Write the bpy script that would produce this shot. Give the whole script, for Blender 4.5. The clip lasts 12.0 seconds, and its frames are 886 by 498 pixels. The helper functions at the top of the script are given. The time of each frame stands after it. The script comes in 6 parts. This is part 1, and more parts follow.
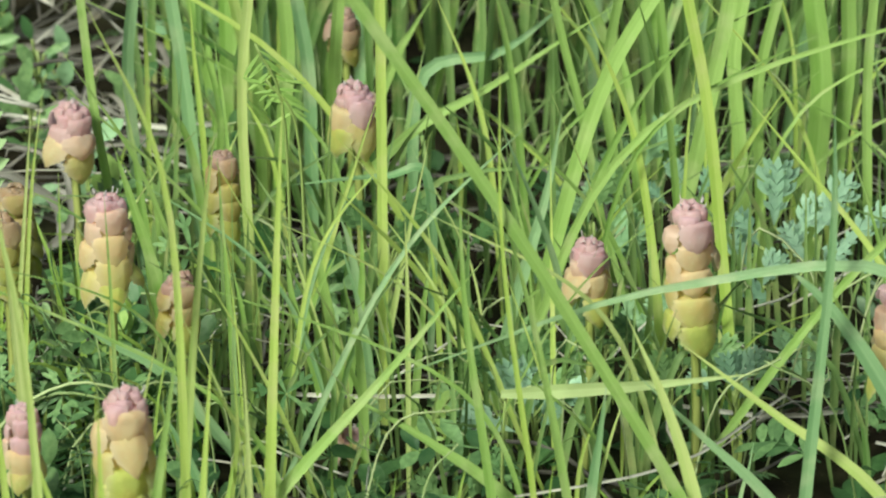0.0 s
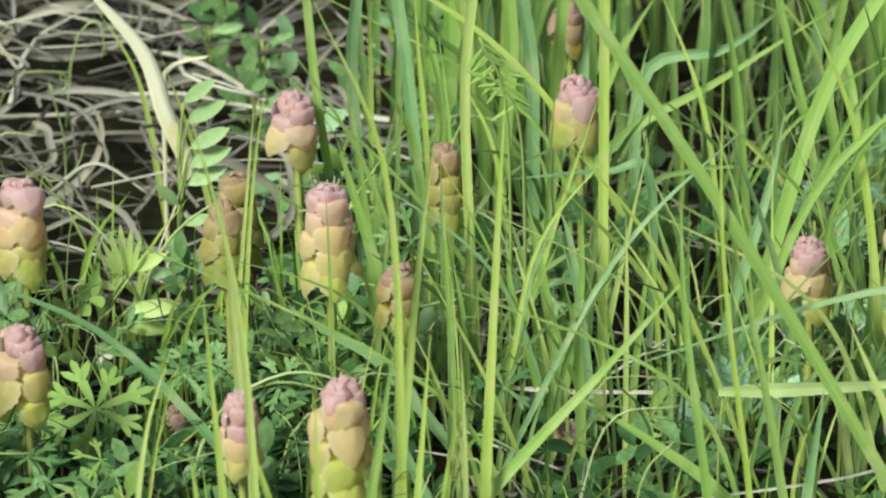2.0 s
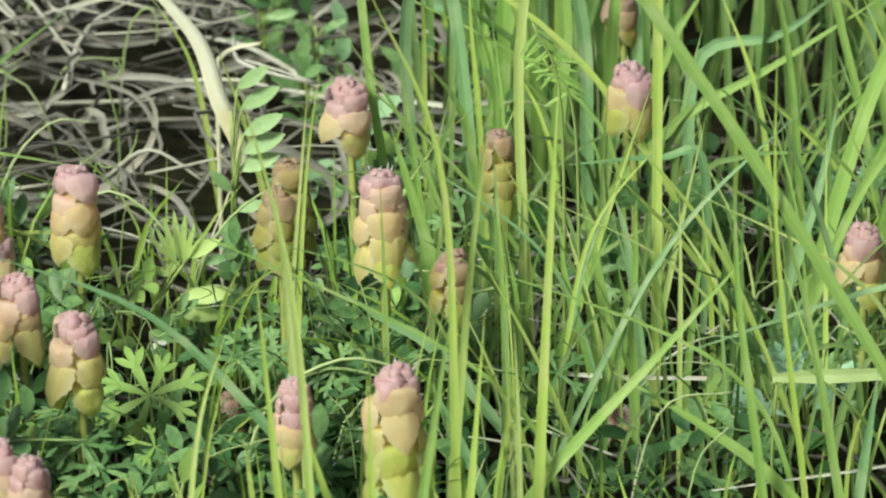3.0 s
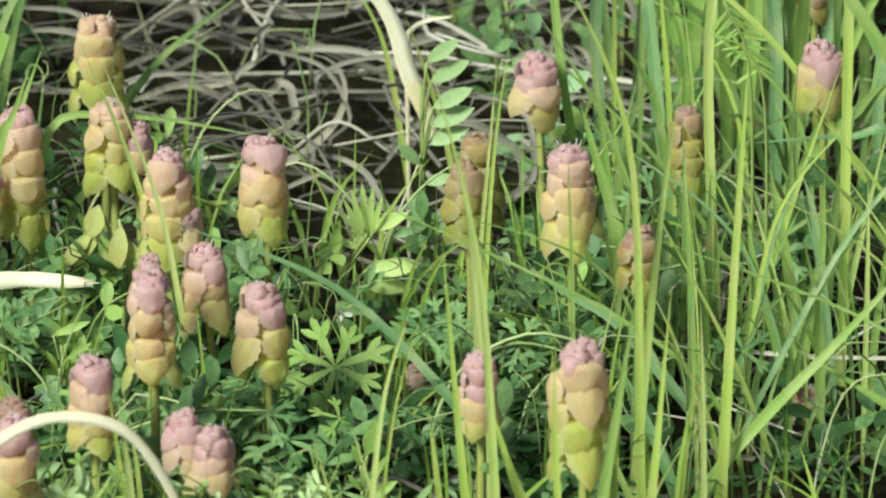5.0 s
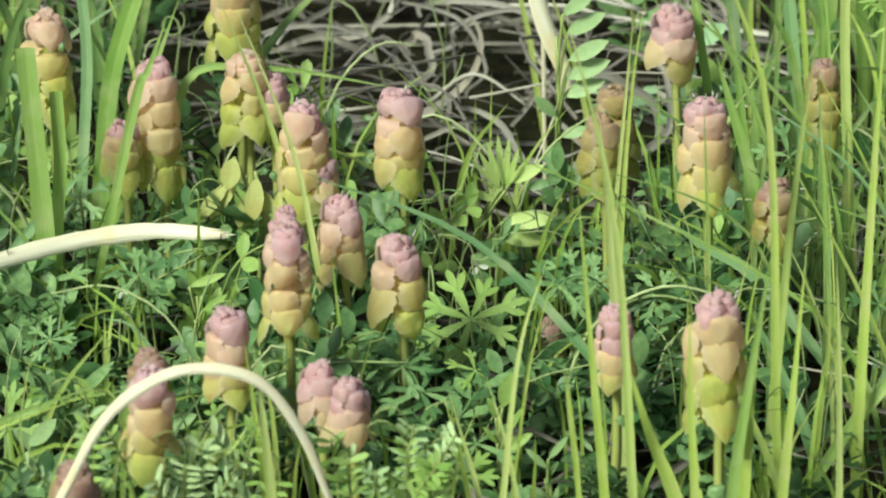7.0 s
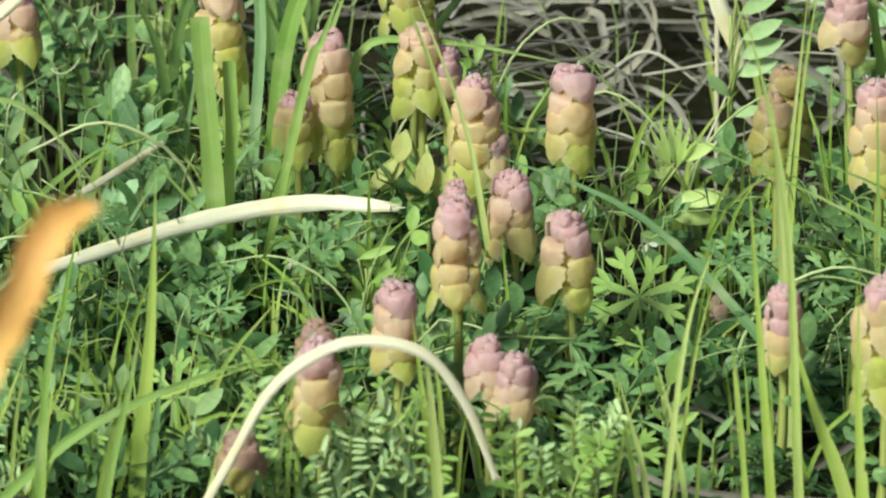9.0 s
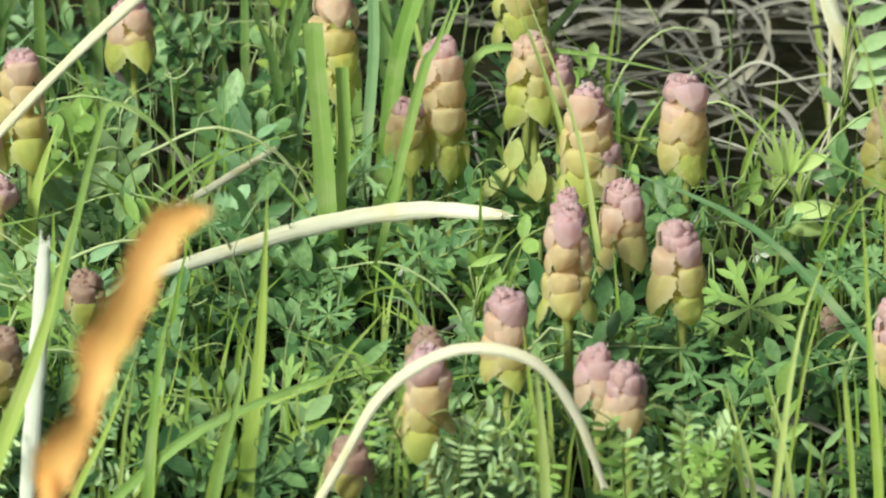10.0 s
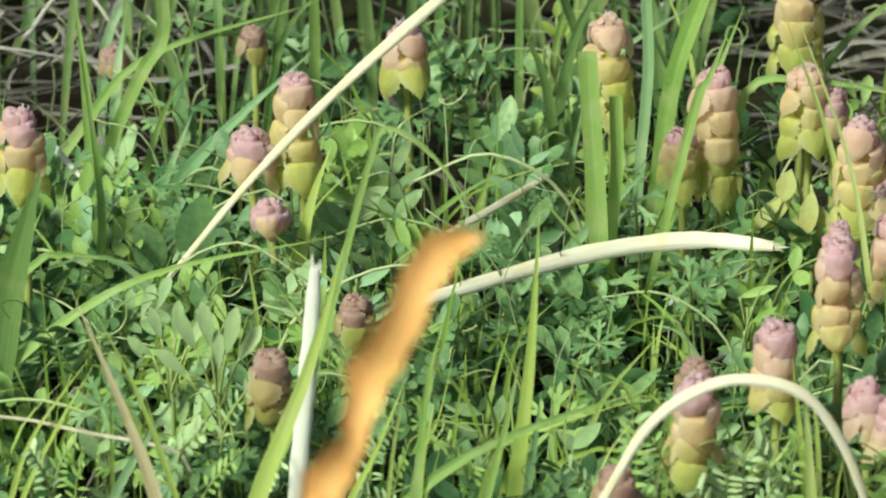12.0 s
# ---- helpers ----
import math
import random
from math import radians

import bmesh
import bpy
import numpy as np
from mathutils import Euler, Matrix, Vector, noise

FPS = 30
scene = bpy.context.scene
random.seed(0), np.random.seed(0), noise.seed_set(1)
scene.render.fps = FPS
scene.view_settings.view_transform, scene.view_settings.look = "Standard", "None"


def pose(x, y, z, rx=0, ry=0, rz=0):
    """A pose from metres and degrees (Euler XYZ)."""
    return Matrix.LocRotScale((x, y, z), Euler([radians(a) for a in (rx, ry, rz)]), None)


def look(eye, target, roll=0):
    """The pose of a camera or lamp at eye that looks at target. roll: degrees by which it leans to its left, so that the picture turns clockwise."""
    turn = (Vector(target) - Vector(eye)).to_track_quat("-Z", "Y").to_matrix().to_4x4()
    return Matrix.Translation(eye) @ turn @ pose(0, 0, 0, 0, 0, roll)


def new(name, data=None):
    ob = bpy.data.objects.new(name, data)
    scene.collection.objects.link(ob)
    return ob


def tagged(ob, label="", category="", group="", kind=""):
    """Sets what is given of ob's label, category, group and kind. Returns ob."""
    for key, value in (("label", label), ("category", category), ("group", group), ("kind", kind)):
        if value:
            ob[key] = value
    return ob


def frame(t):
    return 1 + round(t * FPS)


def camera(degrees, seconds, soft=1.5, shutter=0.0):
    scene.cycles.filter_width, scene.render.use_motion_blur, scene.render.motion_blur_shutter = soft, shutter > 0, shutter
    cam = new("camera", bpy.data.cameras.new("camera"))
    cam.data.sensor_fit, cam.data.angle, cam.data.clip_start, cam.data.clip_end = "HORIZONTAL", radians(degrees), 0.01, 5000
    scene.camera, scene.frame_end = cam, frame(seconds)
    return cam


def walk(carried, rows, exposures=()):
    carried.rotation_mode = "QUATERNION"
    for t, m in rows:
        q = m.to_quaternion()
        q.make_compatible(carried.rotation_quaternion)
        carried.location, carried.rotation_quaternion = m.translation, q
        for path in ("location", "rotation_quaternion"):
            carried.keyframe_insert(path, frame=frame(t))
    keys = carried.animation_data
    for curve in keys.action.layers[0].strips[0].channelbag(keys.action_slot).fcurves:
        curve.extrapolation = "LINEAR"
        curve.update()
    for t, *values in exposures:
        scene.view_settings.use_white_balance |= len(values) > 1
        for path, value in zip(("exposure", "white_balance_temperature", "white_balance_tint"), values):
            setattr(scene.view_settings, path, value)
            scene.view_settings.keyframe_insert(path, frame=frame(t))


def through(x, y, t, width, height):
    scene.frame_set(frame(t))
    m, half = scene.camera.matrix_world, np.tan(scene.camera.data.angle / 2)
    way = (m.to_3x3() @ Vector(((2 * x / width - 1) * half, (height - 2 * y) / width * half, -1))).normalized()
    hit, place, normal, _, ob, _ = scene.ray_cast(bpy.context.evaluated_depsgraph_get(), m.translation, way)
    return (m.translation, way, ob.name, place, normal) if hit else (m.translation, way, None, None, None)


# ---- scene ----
cam = camera(8.0, 12.0, 2.2)
EYE = 1.0
ROWS = [
    (0, -5.961, -23.000, -0.100),
    (0.5, -5.594, -22.917, 0.211),
    (1, -5.086, -22.958, 0.471),
    (1.5, -4.272, -23.048, 0.274),
    (2, -3.798, -23.050, 0.119),
    (2.5, -3.486, -23.071, 0.057),
    (2.7, -3.411, -23.109, -0.020),
    (4.3, -2.182, -23.364, -0.089),
    (4.5, -1.949, -23.371, 0.040),
    (5, -1.427, -23.401, -0.035),
    (5.5, -0.940, -23.553, 0.179),
    (6, -0.087, -23.790, -0.284),
    (6.5, -0.000, -23.829, -0.447),
    (6.7, -0.130, -23.833, -0.447),
    (8.3, 0.861, -23.767, -0.335),
    (8.5, 1.072, -23.847, -0.238),
    (9, 1.593, -24.044, -0.044),
    (9.5, 2.007, -24.126, 0.020),
    (10, 2.693, -23.974, 0.134),
    (10.5, 3.390, -23.914, 0.154),
    (11, 3.799, -23.686, 0.207),
    (11.5, 4.511, -23.733, 0.260),
    (12, 5.371, -23.723, 0.033),
]
walk(cam, [(t, pose(0, 0, EYE, 90 + pitch, 0, yaw) @ pose(0, 0, 0, 0, 0, roll)) for t, yaw, pitch, roll in ROWS])
cam.data.dof.use_dof = True
cam.data.dof.focus_distance = 2.34
cam.data.dof.aperture_fstop = 24.0

# ---- light ----
SUN_UP, SUN_ROUND = 44.0, -138.0
world = bpy.data.worlds.new("sky")
scene.world = world
world.use_nodes = True
_t = world.node_tree
_sky = _t.nodes.new("ShaderNodeTexSky")
_sky.sky_type, _sky.sun_disc = "NISHITA", False
_sky.sun_elevation, _sky.sun_rotation = radians(SUN_UP), radians(SUN_ROUND)
_sky.dust_density, _sky.air_density, _sky.ozone_density = 3.0, 0.8, 1.0
_bg = _t.nodes["Background"]
_bg.inputs["Strength"].default_value = 0.06
_t.links.new(_sky.outputs[0], _bg.inputs["Color"])
sun = new("sun", bpy.data.lights.new("sun", "SUN"))
sun.data.energy, sun.data.angle, sun.data.color = 5.0, radians(15.0), (0.87, 0.97, 0.74)
_a, _e = radians(SUN_ROUND), radians(SUN_UP)
sun.matrix_world = look((0, 0, 3), Vector((0, 0, 3)) - Vector((math.sin(_a) * math.cos(_e), math.cos(_a) * math.cos(_e), math.sin(_e))))
scene.view_settings.exposure = 0.33

# ---- helpers of this scene ----


def mesh_of(name, verts, faces, mat, uvs=None, smooth=True):
    me = bpy.data.meshes.new(name)
    me.from_pydata([tuple(v) for v in verts], [], faces)
    if uvs is not None:
        lay = me.uv_layers.new(name="UVMap")
        idx = np.empty(len(me.loops), dtype=np.int32)
        me.loops.foreach_get("vertex_index", idx)
        lay.data.foreach_set("uv", np.asarray(uvs, dtype=np.float32)[idx].ravel())
    if smooth:
        me.polygons.foreach_set("use_smooth", [True] * len(me.polygons))
    me.materials.append(mat)
    me.update()
    return me


class Heap:
    """Many small shapes gathered into one mesh."""

    def __init__(self):
        self.v, self.f, self.uv, self.n = [], [], [], 0

    def add(self, shape, m=None):
        v, f, uv = shape
        v = np.asarray(v, dtype=float)
        if m is not None:
            a = np.array(m)
            v = v @ a[:3, :3].T + a[:3, 3]
        self.v.append(v)
        self.uv.append(np.asarray(uv, dtype=float))
        n = self.n
        self.f.extend([tuple(i + n for i in q) for q in f])
        self.n += len(v)
        return self

    def shape(self):
        return np.vstack(self.v), self.f, np.vstack(self.uv)

    def mesh(self, name, mat):
        v, f, uv = self.shape()
        return mesh_of(name, v, f, mat, uv)


def part(name, shape, mat, parent, label=""):
    ob = new(name, mesh_of(name, shape[0], shape[1], mat, shape[2]))
    ob.parent = parent
    if label:
        ob["label"] = label
    return ob


def thing(name, m, label, category, group=""):
    ob = new(name)
    ob.empty_display_size = 0.01
    ob.matrix_basis = m
    return tagged(ob, label, category, group)


def spline(pts, n):
    """n + 1 places on a smooth curve through the given ones."""
    p = np.asarray(pts, dtype=float)
    p = np.vstack([2 * p[0] - p[1], p, 2 * p[-1] - p[-2]])
    out = []
    k = len(p) - 3
    for i in range(n + 1):
        u = min(i / n * k, k - 1e-9)
        j = int(u)
        u -= j
        a, b, c, d = p[j:j + 4]
        out.append(0.5 * (2 * b + (c - a) * u + (2 * a - 5 * b + 4 * c - d) * u * u + (3 * b - a - 3 * c + d) * u ** 3))
    return np.array(out)


def ribbon(pts, width, n=14, fold=0.25, twist=0.0, face=(0, -1, 0), blunt=False, wave=0.0):
    """A grass blade: a folded strip along a curve, tapering to its tip."""
    c = spline(pts, n) if len(pts) < n else np.asarray(pts)
    n = len(c) - 1
    v, f, uv = [], [], []
    face = np.asarray(face, dtype=float)
    run = 0.0
    for i in range(n + 1):
        t = c[min(i + 1, n)] - c[max(i - 1, 0)]
        t = t / (np.linalg.norm(t) + 1e-12)
        side = np.cross(t, face)
        side = side / (np.linalg.norm(side) + 1e-9)
        up = np.cross(side, t)
        s = i / n
        a = twist * s
        side, up = side * math.cos(a) + up * math.sin(a), up * math.cos(a) - side * math.sin(a)
        taper = (0.55 + 0.45 * min(1, s / 0.25)) * (1.0 if blunt else max(0.02, 1 - max(0, (s - 0.32) / 0.68) ** 1.5))
        w = width / 2 * taper * (1 + wave * math.sin(9 * s + 40 * width * 100))
        if i:
            run += float(np.linalg.norm(c[i] - c[i - 1]))
        v += [c[i] - side * w + up * w * fold, c[i], c[i] + side * w + up * w * fold]
        uv += [(0, run), (0.5, run), (1, run)]
        if i:
            q = 3 * i
            f += [(q - 3, q - 2, q + 1, q), (q - 2, q - 1, q + 2, q + 1)]
    return v, f, uv


def tube(pts, r0, r1=None, n=10, sides=6):
    """A round stalk along a curve."""
    c = spline(pts, n)
    r1 = r0 if r1 is None else r1
    v, f, uv = [], [], []
    ref = np.array((0.31, 0.87, 0.38))
    run = 0.0
    for i in range(n + 1):
        t = c[min(i + 1, n)] - c[max(i - 1, 0)]
        t = t / (np.linalg.norm(t) + 1e-12)
        a = np.cross(t, ref)
        a = a / (np.linalg.norm(a) + 1e-9)
        b = np.cross(t, a)
        r = r0 + (r1 - r0) * i / n
        if i:
            run += float(np.linalg.norm(c[i] - c[i - 1]))
        for k in range(sides):
            q = 2 * math.pi * k / sides
            v.append(c[i] + r * (a * math.cos(q) + b * math.sin(q)))
            uv.append((k / sides, run))
        if i:
            o = i * sides
            f += [(o - sides + k, o - sides + (k + 1) % sides, o + (k + 1) % sides, o + k) for k in range(sides)]
    f += [tuple(range(sides - 1, -1, -1)), tuple(range(n * sides, n * sides + sides))]
    return v, f, uv


def leaflet(length, width, widest=0.45, droop=0.25, cup=0.3, na=6, nb=2, point=1.0, lobes=0):
    """An ovate leaf from the origin along +y, its upper side towards +z."""
    v, f, uv = [], [], []
    for i in range(na + 1):
        s = min(1.0, i / na)
        k = s / widest if s < widest else (1 - s) / (1 - widest)
        w = width / 2 * max(0.04, math.sin(max(0, min(1, k)) * math.pi / 2) ** (0.8 if s < widest else 0.75 * point))
        if lobes and i % 2:
            w *= lobes
        y = length * s
        for j in range(-nb, nb + 1):
            x = w * j / nb
            v.append((x, y, -droop * length * s * s + cup * abs(x)))
            uv.append((0.5 + 0.5 * j / nb, y))
    m = 2 * nb + 1
    for i in range(na):
        for j in range(m - 1):
            a = i * m + j
            f.append((a, a + 1, a + 1 + m, a + m))
    return v, f, uv


def placed(shape, m):
    a = np.array(m)
    return np.asarray(shape[0], dtype=float) @ a[:3, :3].T + a[:3, 3], shape[1], shape[2]


def aimed(at, way, up=(0, 0, 1), roll=0.0):
    """A pose whose +y goes along way, its +z near up."""
    y = Vector(way).normalized()
    z = Vector(up)
    x = y.cross(z)
    x = x.normalized() if x.length > 1e-6 else Vector((1, 0, 0))
    z = x.cross(y)
    r = Matrix((x, y, z)).transposed().to_4x4()
    return Matrix.Translation(at) @ r @ Matrix.Rotation(roll, 4, "Y")


# ---- materials ----
def nodes_of(name):
    m = bpy.data.materials.new(name)
    m.use_nodes = True
    t = m.node_tree
    for n in list(t.nodes):
        if n.type != "OUTPUT_MATERIAL":
            t.nodes.remove(n)
    return m, t, t.nodes["Material Output"]


def link(t, a, b):
    t.links.new(a, b)


def mixed(t, fac, a, b, blend="MIX"):
    n = t.nodes.new("ShaderNodeMix")
    n.data_type, n.blend_type = "RGBA", blend
    for sock, val in ((n.inputs[0], fac), (n.inputs[6], a), (n.inputs[7], b)):
        if isinstance(val, bpy.types.NodeSocket):
            link(t, val, sock)
        else:
            sock.default_value = (*val, 1) if isinstance(val, tuple) else val
    return n.outputs[2]


def ramp(t, fac, lo, hi):
    n = t.nodes.new("ShaderNodeMapRange")
    n.inputs[1].default_value, n.inputs[2].default_value = lo, hi
    link(t, fac, n.inputs[0])
    return n.outputs[0]


def noised(t, scale, detail=3.0, vec=None, stretch=None, rough=0.55):
    n = t.nodes.new("ShaderNodeTexNoise")
    n.inputs["Scale"].default_value, n.inputs["Detail"].default_value, n.inputs["Roughness"].default_value = scale, detail, rough
    if vec is not None:
        if stretch:
            mp = t.nodes.new("ShaderNodeMapping")
            mp.inputs["Scale"].default_value = stretch
            link(t, vec, mp.inputs[0])
            vec = mp.outputs[0]
        link(t, vec, n.inputs["Vector"])
    return n.outputs["Fac"]


def plant_mat(name, dark, light, tip=None, through=0.35, rough=0.5, stripes=True, sheen=0.0, crinkle=0.0, joined=False, spread=1.0, spots=None):
    """Leaf tissue: pigment that varies from leaf to leaf and along it, veins, and light that passes through."""
    m, t, out = nodes_of(name)
    tc = t.nodes.new("ShaderNodeTexCoord")
    if joined:
        rnd = t.nodes.new("ShaderNodeNewGeometry").outputs["Random Per Island"]
    else:
        rnd = t.nodes.new("ShaderNodeObjectInfo").outputs["Random"]
    col = mixed(t, ramp(t, rnd, 0.5 - 0.5 / spread, 0.5 + 0.5 / spread), dark, light)
    geo = t.nodes.new("ShaderNodeNewGeometry").outputs["Position"]
    big = noised(t, 38.0, 2.0, geo)
    col = mixed(t, ramp(t, big, 0.35, 0.72), col, mixed(t, 0.5, col, light))
    if stripes:
        fine = noised(t, 1.0, 2.0, tc.outputs["UV"], (22.0, 24.0, 1.0))
        sc = t.nodes.new("ShaderNodeMath")
        sc.operation = "MULTIPLY"
        link(t, ramp(t, fine, 0.3, 0.7), sc.inputs[0])
        sc.inputs[1].default_value = 0.55
        col = mixed(t, sc.outputs[0], col, dark)
        sep = t.nodes.new("ShaderNodeSeparateXYZ")
        link(t, tc.outputs["UV"], sep.inputs[0])
        off = t.nodes.new("ShaderNodeMath")
        off.operation = "SUBTRACT"
        link(t, sep.outputs[0], off.inputs[0])
        off.inputs[1].default_value = 0.5
        ab = t.nodes.new("ShaderNodeMath")
        ab.operation = "ABSOLUTE"
        link(t, off.outputs[0], ab.inputs[0])
        rib = t.nodes.new("ShaderNodeMapRange")
        rib.inputs[1].default_value, rib.inputs[2].default_value, rib.inputs[3].default_value, rib.inputs[4].default_value = 0.02, 0.10, 0.16, 0.0
        link(t, ab.outputs[0], rib.inputs[0])
        col = mixed(t, rib.outputs[0], col, tuple(min(0.9, v * 1.25 + 0.05) for v in light))
        # Second half of each strip painted paler, as though light caught it.
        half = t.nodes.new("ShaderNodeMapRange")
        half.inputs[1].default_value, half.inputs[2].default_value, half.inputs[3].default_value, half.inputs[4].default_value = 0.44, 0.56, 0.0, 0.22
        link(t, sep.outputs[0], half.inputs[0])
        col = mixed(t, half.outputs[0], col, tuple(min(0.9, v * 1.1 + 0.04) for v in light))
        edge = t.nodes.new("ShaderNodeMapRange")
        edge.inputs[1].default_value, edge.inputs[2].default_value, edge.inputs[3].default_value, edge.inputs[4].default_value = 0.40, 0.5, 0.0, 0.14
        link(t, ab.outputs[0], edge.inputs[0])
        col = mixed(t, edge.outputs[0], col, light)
    else:
        fine = noised(t, 420.0, 3.0, geo)
        col = mixed(t, ramp(t, fine, 0.35, 0.95), col, dark)
    if tip:
        # Worn patches of tip colour; on grass they also paint in pale gleams.
        wear_and_gleam = noised(t, 55.0, 4.0, geo)
        col = mixed(t, ramp(t, wear_and_gleam, 0.52, 0.80), col, tip)
    if spots:
        col = mixed(t, ramp(t, noised(t, 900.0, 2.0, geo), 0.66, 0.76), col, spots)
    p = t.nodes.new("ShaderNodeBsdfPrincipled")
    link(t, col, p.inputs["Base Color"])
    p.inputs["Roughness"].default_value = rough
    p.inputs["Specular IOR Level"].default_value = 0.5 if stripes else 0.34
    if sheen:
        p.inputs["Sheen Weight"].default_value = sheen
        p.inputs["Sheen Roughness"].default_value = 0.4
        p.inputs["Sheen Tint"].default_value = (1.0, 0.93, 0.9, 1)
    b = t.nodes.new("ShaderNodeBump")
    b.inputs["Strength"].default_value = 0.6 if not crinkle else crinkle
    b.inputs["Distance"].default_value = 0.0006 if not crinkle else 0.0010
    if crinkle:
        vo = t.nodes.new("ShaderNodeTexVoronoi")
        vo.inputs["Scale"].default_value = 11.0
        link(t, tc.outputs["Object"], vo.inputs["Vector"])
        link(t, vo.outputs["Distance"], b.inputs["Height"])
        b.invert = True
    else:
        link(t, fine, b.inputs["Height"])
    link(t, b.outputs[0], p.inputs["Normal"])
    tr = t.nodes.new("ShaderNodeBsdfTranslucent")
    link(t, mixed(t, 0.35, col, light), tr.inputs["Color"])
    mx = t.nodes.new("ShaderNodeMixShader")
    mx.inputs[0].default_value = through
    link(t, p.outputs[0], mx.inputs[1])
    link(t, tr.outputs[0], mx.inputs[2])
    link(t, mx.outputs[0], out.inputs[0])
    return m


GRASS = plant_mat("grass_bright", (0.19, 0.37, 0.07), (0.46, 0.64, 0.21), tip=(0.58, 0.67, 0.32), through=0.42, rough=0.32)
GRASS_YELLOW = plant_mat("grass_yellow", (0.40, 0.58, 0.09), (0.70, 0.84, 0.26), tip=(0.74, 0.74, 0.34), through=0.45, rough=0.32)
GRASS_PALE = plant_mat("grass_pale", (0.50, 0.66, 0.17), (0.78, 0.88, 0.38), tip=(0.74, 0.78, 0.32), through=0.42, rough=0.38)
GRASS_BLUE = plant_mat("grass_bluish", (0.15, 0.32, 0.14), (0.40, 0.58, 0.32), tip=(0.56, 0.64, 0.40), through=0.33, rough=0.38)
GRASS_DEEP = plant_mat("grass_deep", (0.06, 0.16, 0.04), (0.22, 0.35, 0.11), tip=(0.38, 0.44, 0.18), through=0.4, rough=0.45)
GRASS_FILL = plant_mat("grass_fill", (0.07, 0.18, 0.04), (0.34, 0.48, 0.18), tip=(0.5, 0.48, 0.22), through=0.4, rough=0.45, joined=True)
HERB = plant_mat("herb_leaf", (0.025, 0.075, 0.03), (0.20, 0.34, 0.14), through=0.3, rough=0.42, stripes=False, joined=True, spread=1.7)
HERB_PART = plant_mat("herb_leaflet", (0.06, 0.16, 0.06), (0.29, 0.45, 0.20), through=0.35, rough=0.42, stripes=False, spread=1.5)
HERB_LIME = plant_mat("herb_lime", (0.22, 0.38, 0.09), (0.42, 0.58, 0.19), through=0.4, rough=0.5, stripes=False)
VETCH_NEW = plant_mat("young_vetch", (0.54, 0.72, 0.22), (0.70, 0.82, 0.38), through=0.5, rough=0.45, stripes=False)
HERB_GREY = plant_mat("herb_greygreen", (0.20, 0.36, 0.20), (0.36, 0.54, 0.33), through=0.25, rough=0.6, stripes=False)
# Darkened herb green: shade under the upper leaves is put into the colour.
HERB_SHADED = plant_mat("herb_shaded", (0.02, 0.065, 0.022), (0.08, 0.17, 0.055), through=0.25, rough=0.5, stripes=False, joined=True)
STALK = plant_mat("green_stalk", (0.25, 0.34, 0.10), (0.38, 0.45, 0.18), through=0.1, rough=0.5)
STRAW = plant_mat("dry_straw", (0.55, 0.45, 0.26), (0.78, 0.70, 0.50), tip=(0.45, 0.34, 0.18), through=0.2, rough=0.55)
STRAW_PALE = plant_mat("bleached_straw", (0.66, 0.57, 0.40), (0.90, 0.86, 0.74), tip=(0.74, 0.62, 0.36), through=0.15, rough=0.5)
# Pale straw whitened: the strong light on it is put into the colour.
STRAW_LIT = plant_mat("lit_straw", (0.80, 0.78, 0.74), (0.92, 0.91, 0.88), through=0.15, rough=0.5)
CUT_BLADE = plant_mat("cut_blade", (0.42, 0.53, 0.22), (0.60, 0.69, 0.36), through=0.3, rough=0.45)
HERB_SPOON = plant_mat("spoon_leaf", (0.42, 0.58, 0.28), (0.58, 0.72, 0.42), through=0.3, rough=0.5, stripes=False)
HERB_PALE = plant_mat("herb_pale", (0.27, 0.42, 0.19), (0.42, 0.57, 0.31), through=0.35, rough=0.55, stripes=False)
GRASS_LIGHT = plant_mat("grass_light_fill", (0.22, 0.40, 0.06), (0.48, 0.64, 0.15), tip=(0.6, 0.6, 0.25), through=0.45, rough=0.45, joined=True)
HERB_BLUE = plant_mat("herb_bluegreen", (0.24, 0.42, 0.30), (0.42, 0.60, 0.47), through=0.25, rough=0.6, stripes=False)
LITTER_PALE = plant_mat("pale_litter", (0.34, 0.31, 0.27), (0.68, 0.65, 0.62), tip=(0.3, 0.26, 0.2), through=0.15, rough=0.6, joined=True)
AGED = plant_mat("aged_leaf", (0.46, 0.50, 0.17), (0.64, 0.65, 0.30), tip=(0.60, 0.42, 0.14), through=0.35, rough=0.6, stripes=False, sheen=0.2)
THIN = plant_mat("thin_stalk", (0.28, 0.42, 0.14), (0.64, 0.68, 0.42), through=0.2, rough=0.5, joined=True)
# Stalks near black stand in for the shaded gaps of the mat.
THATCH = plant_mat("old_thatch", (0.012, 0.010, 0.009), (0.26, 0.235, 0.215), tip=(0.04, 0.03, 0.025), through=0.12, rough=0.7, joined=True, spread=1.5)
ORANGE = plant_mat("rusty_leaf", (0.90, 0.33, 0.10), (0.97, 0.50, 0.18), tip=(0.97, 0.66, 0.20), through=0.25, rough=0.6)
WHITE = plant_mat("white_petal", (0.80, 0.80, 0.78), (0.88, 0.88, 0.86), through=0.3, rough=0.6)

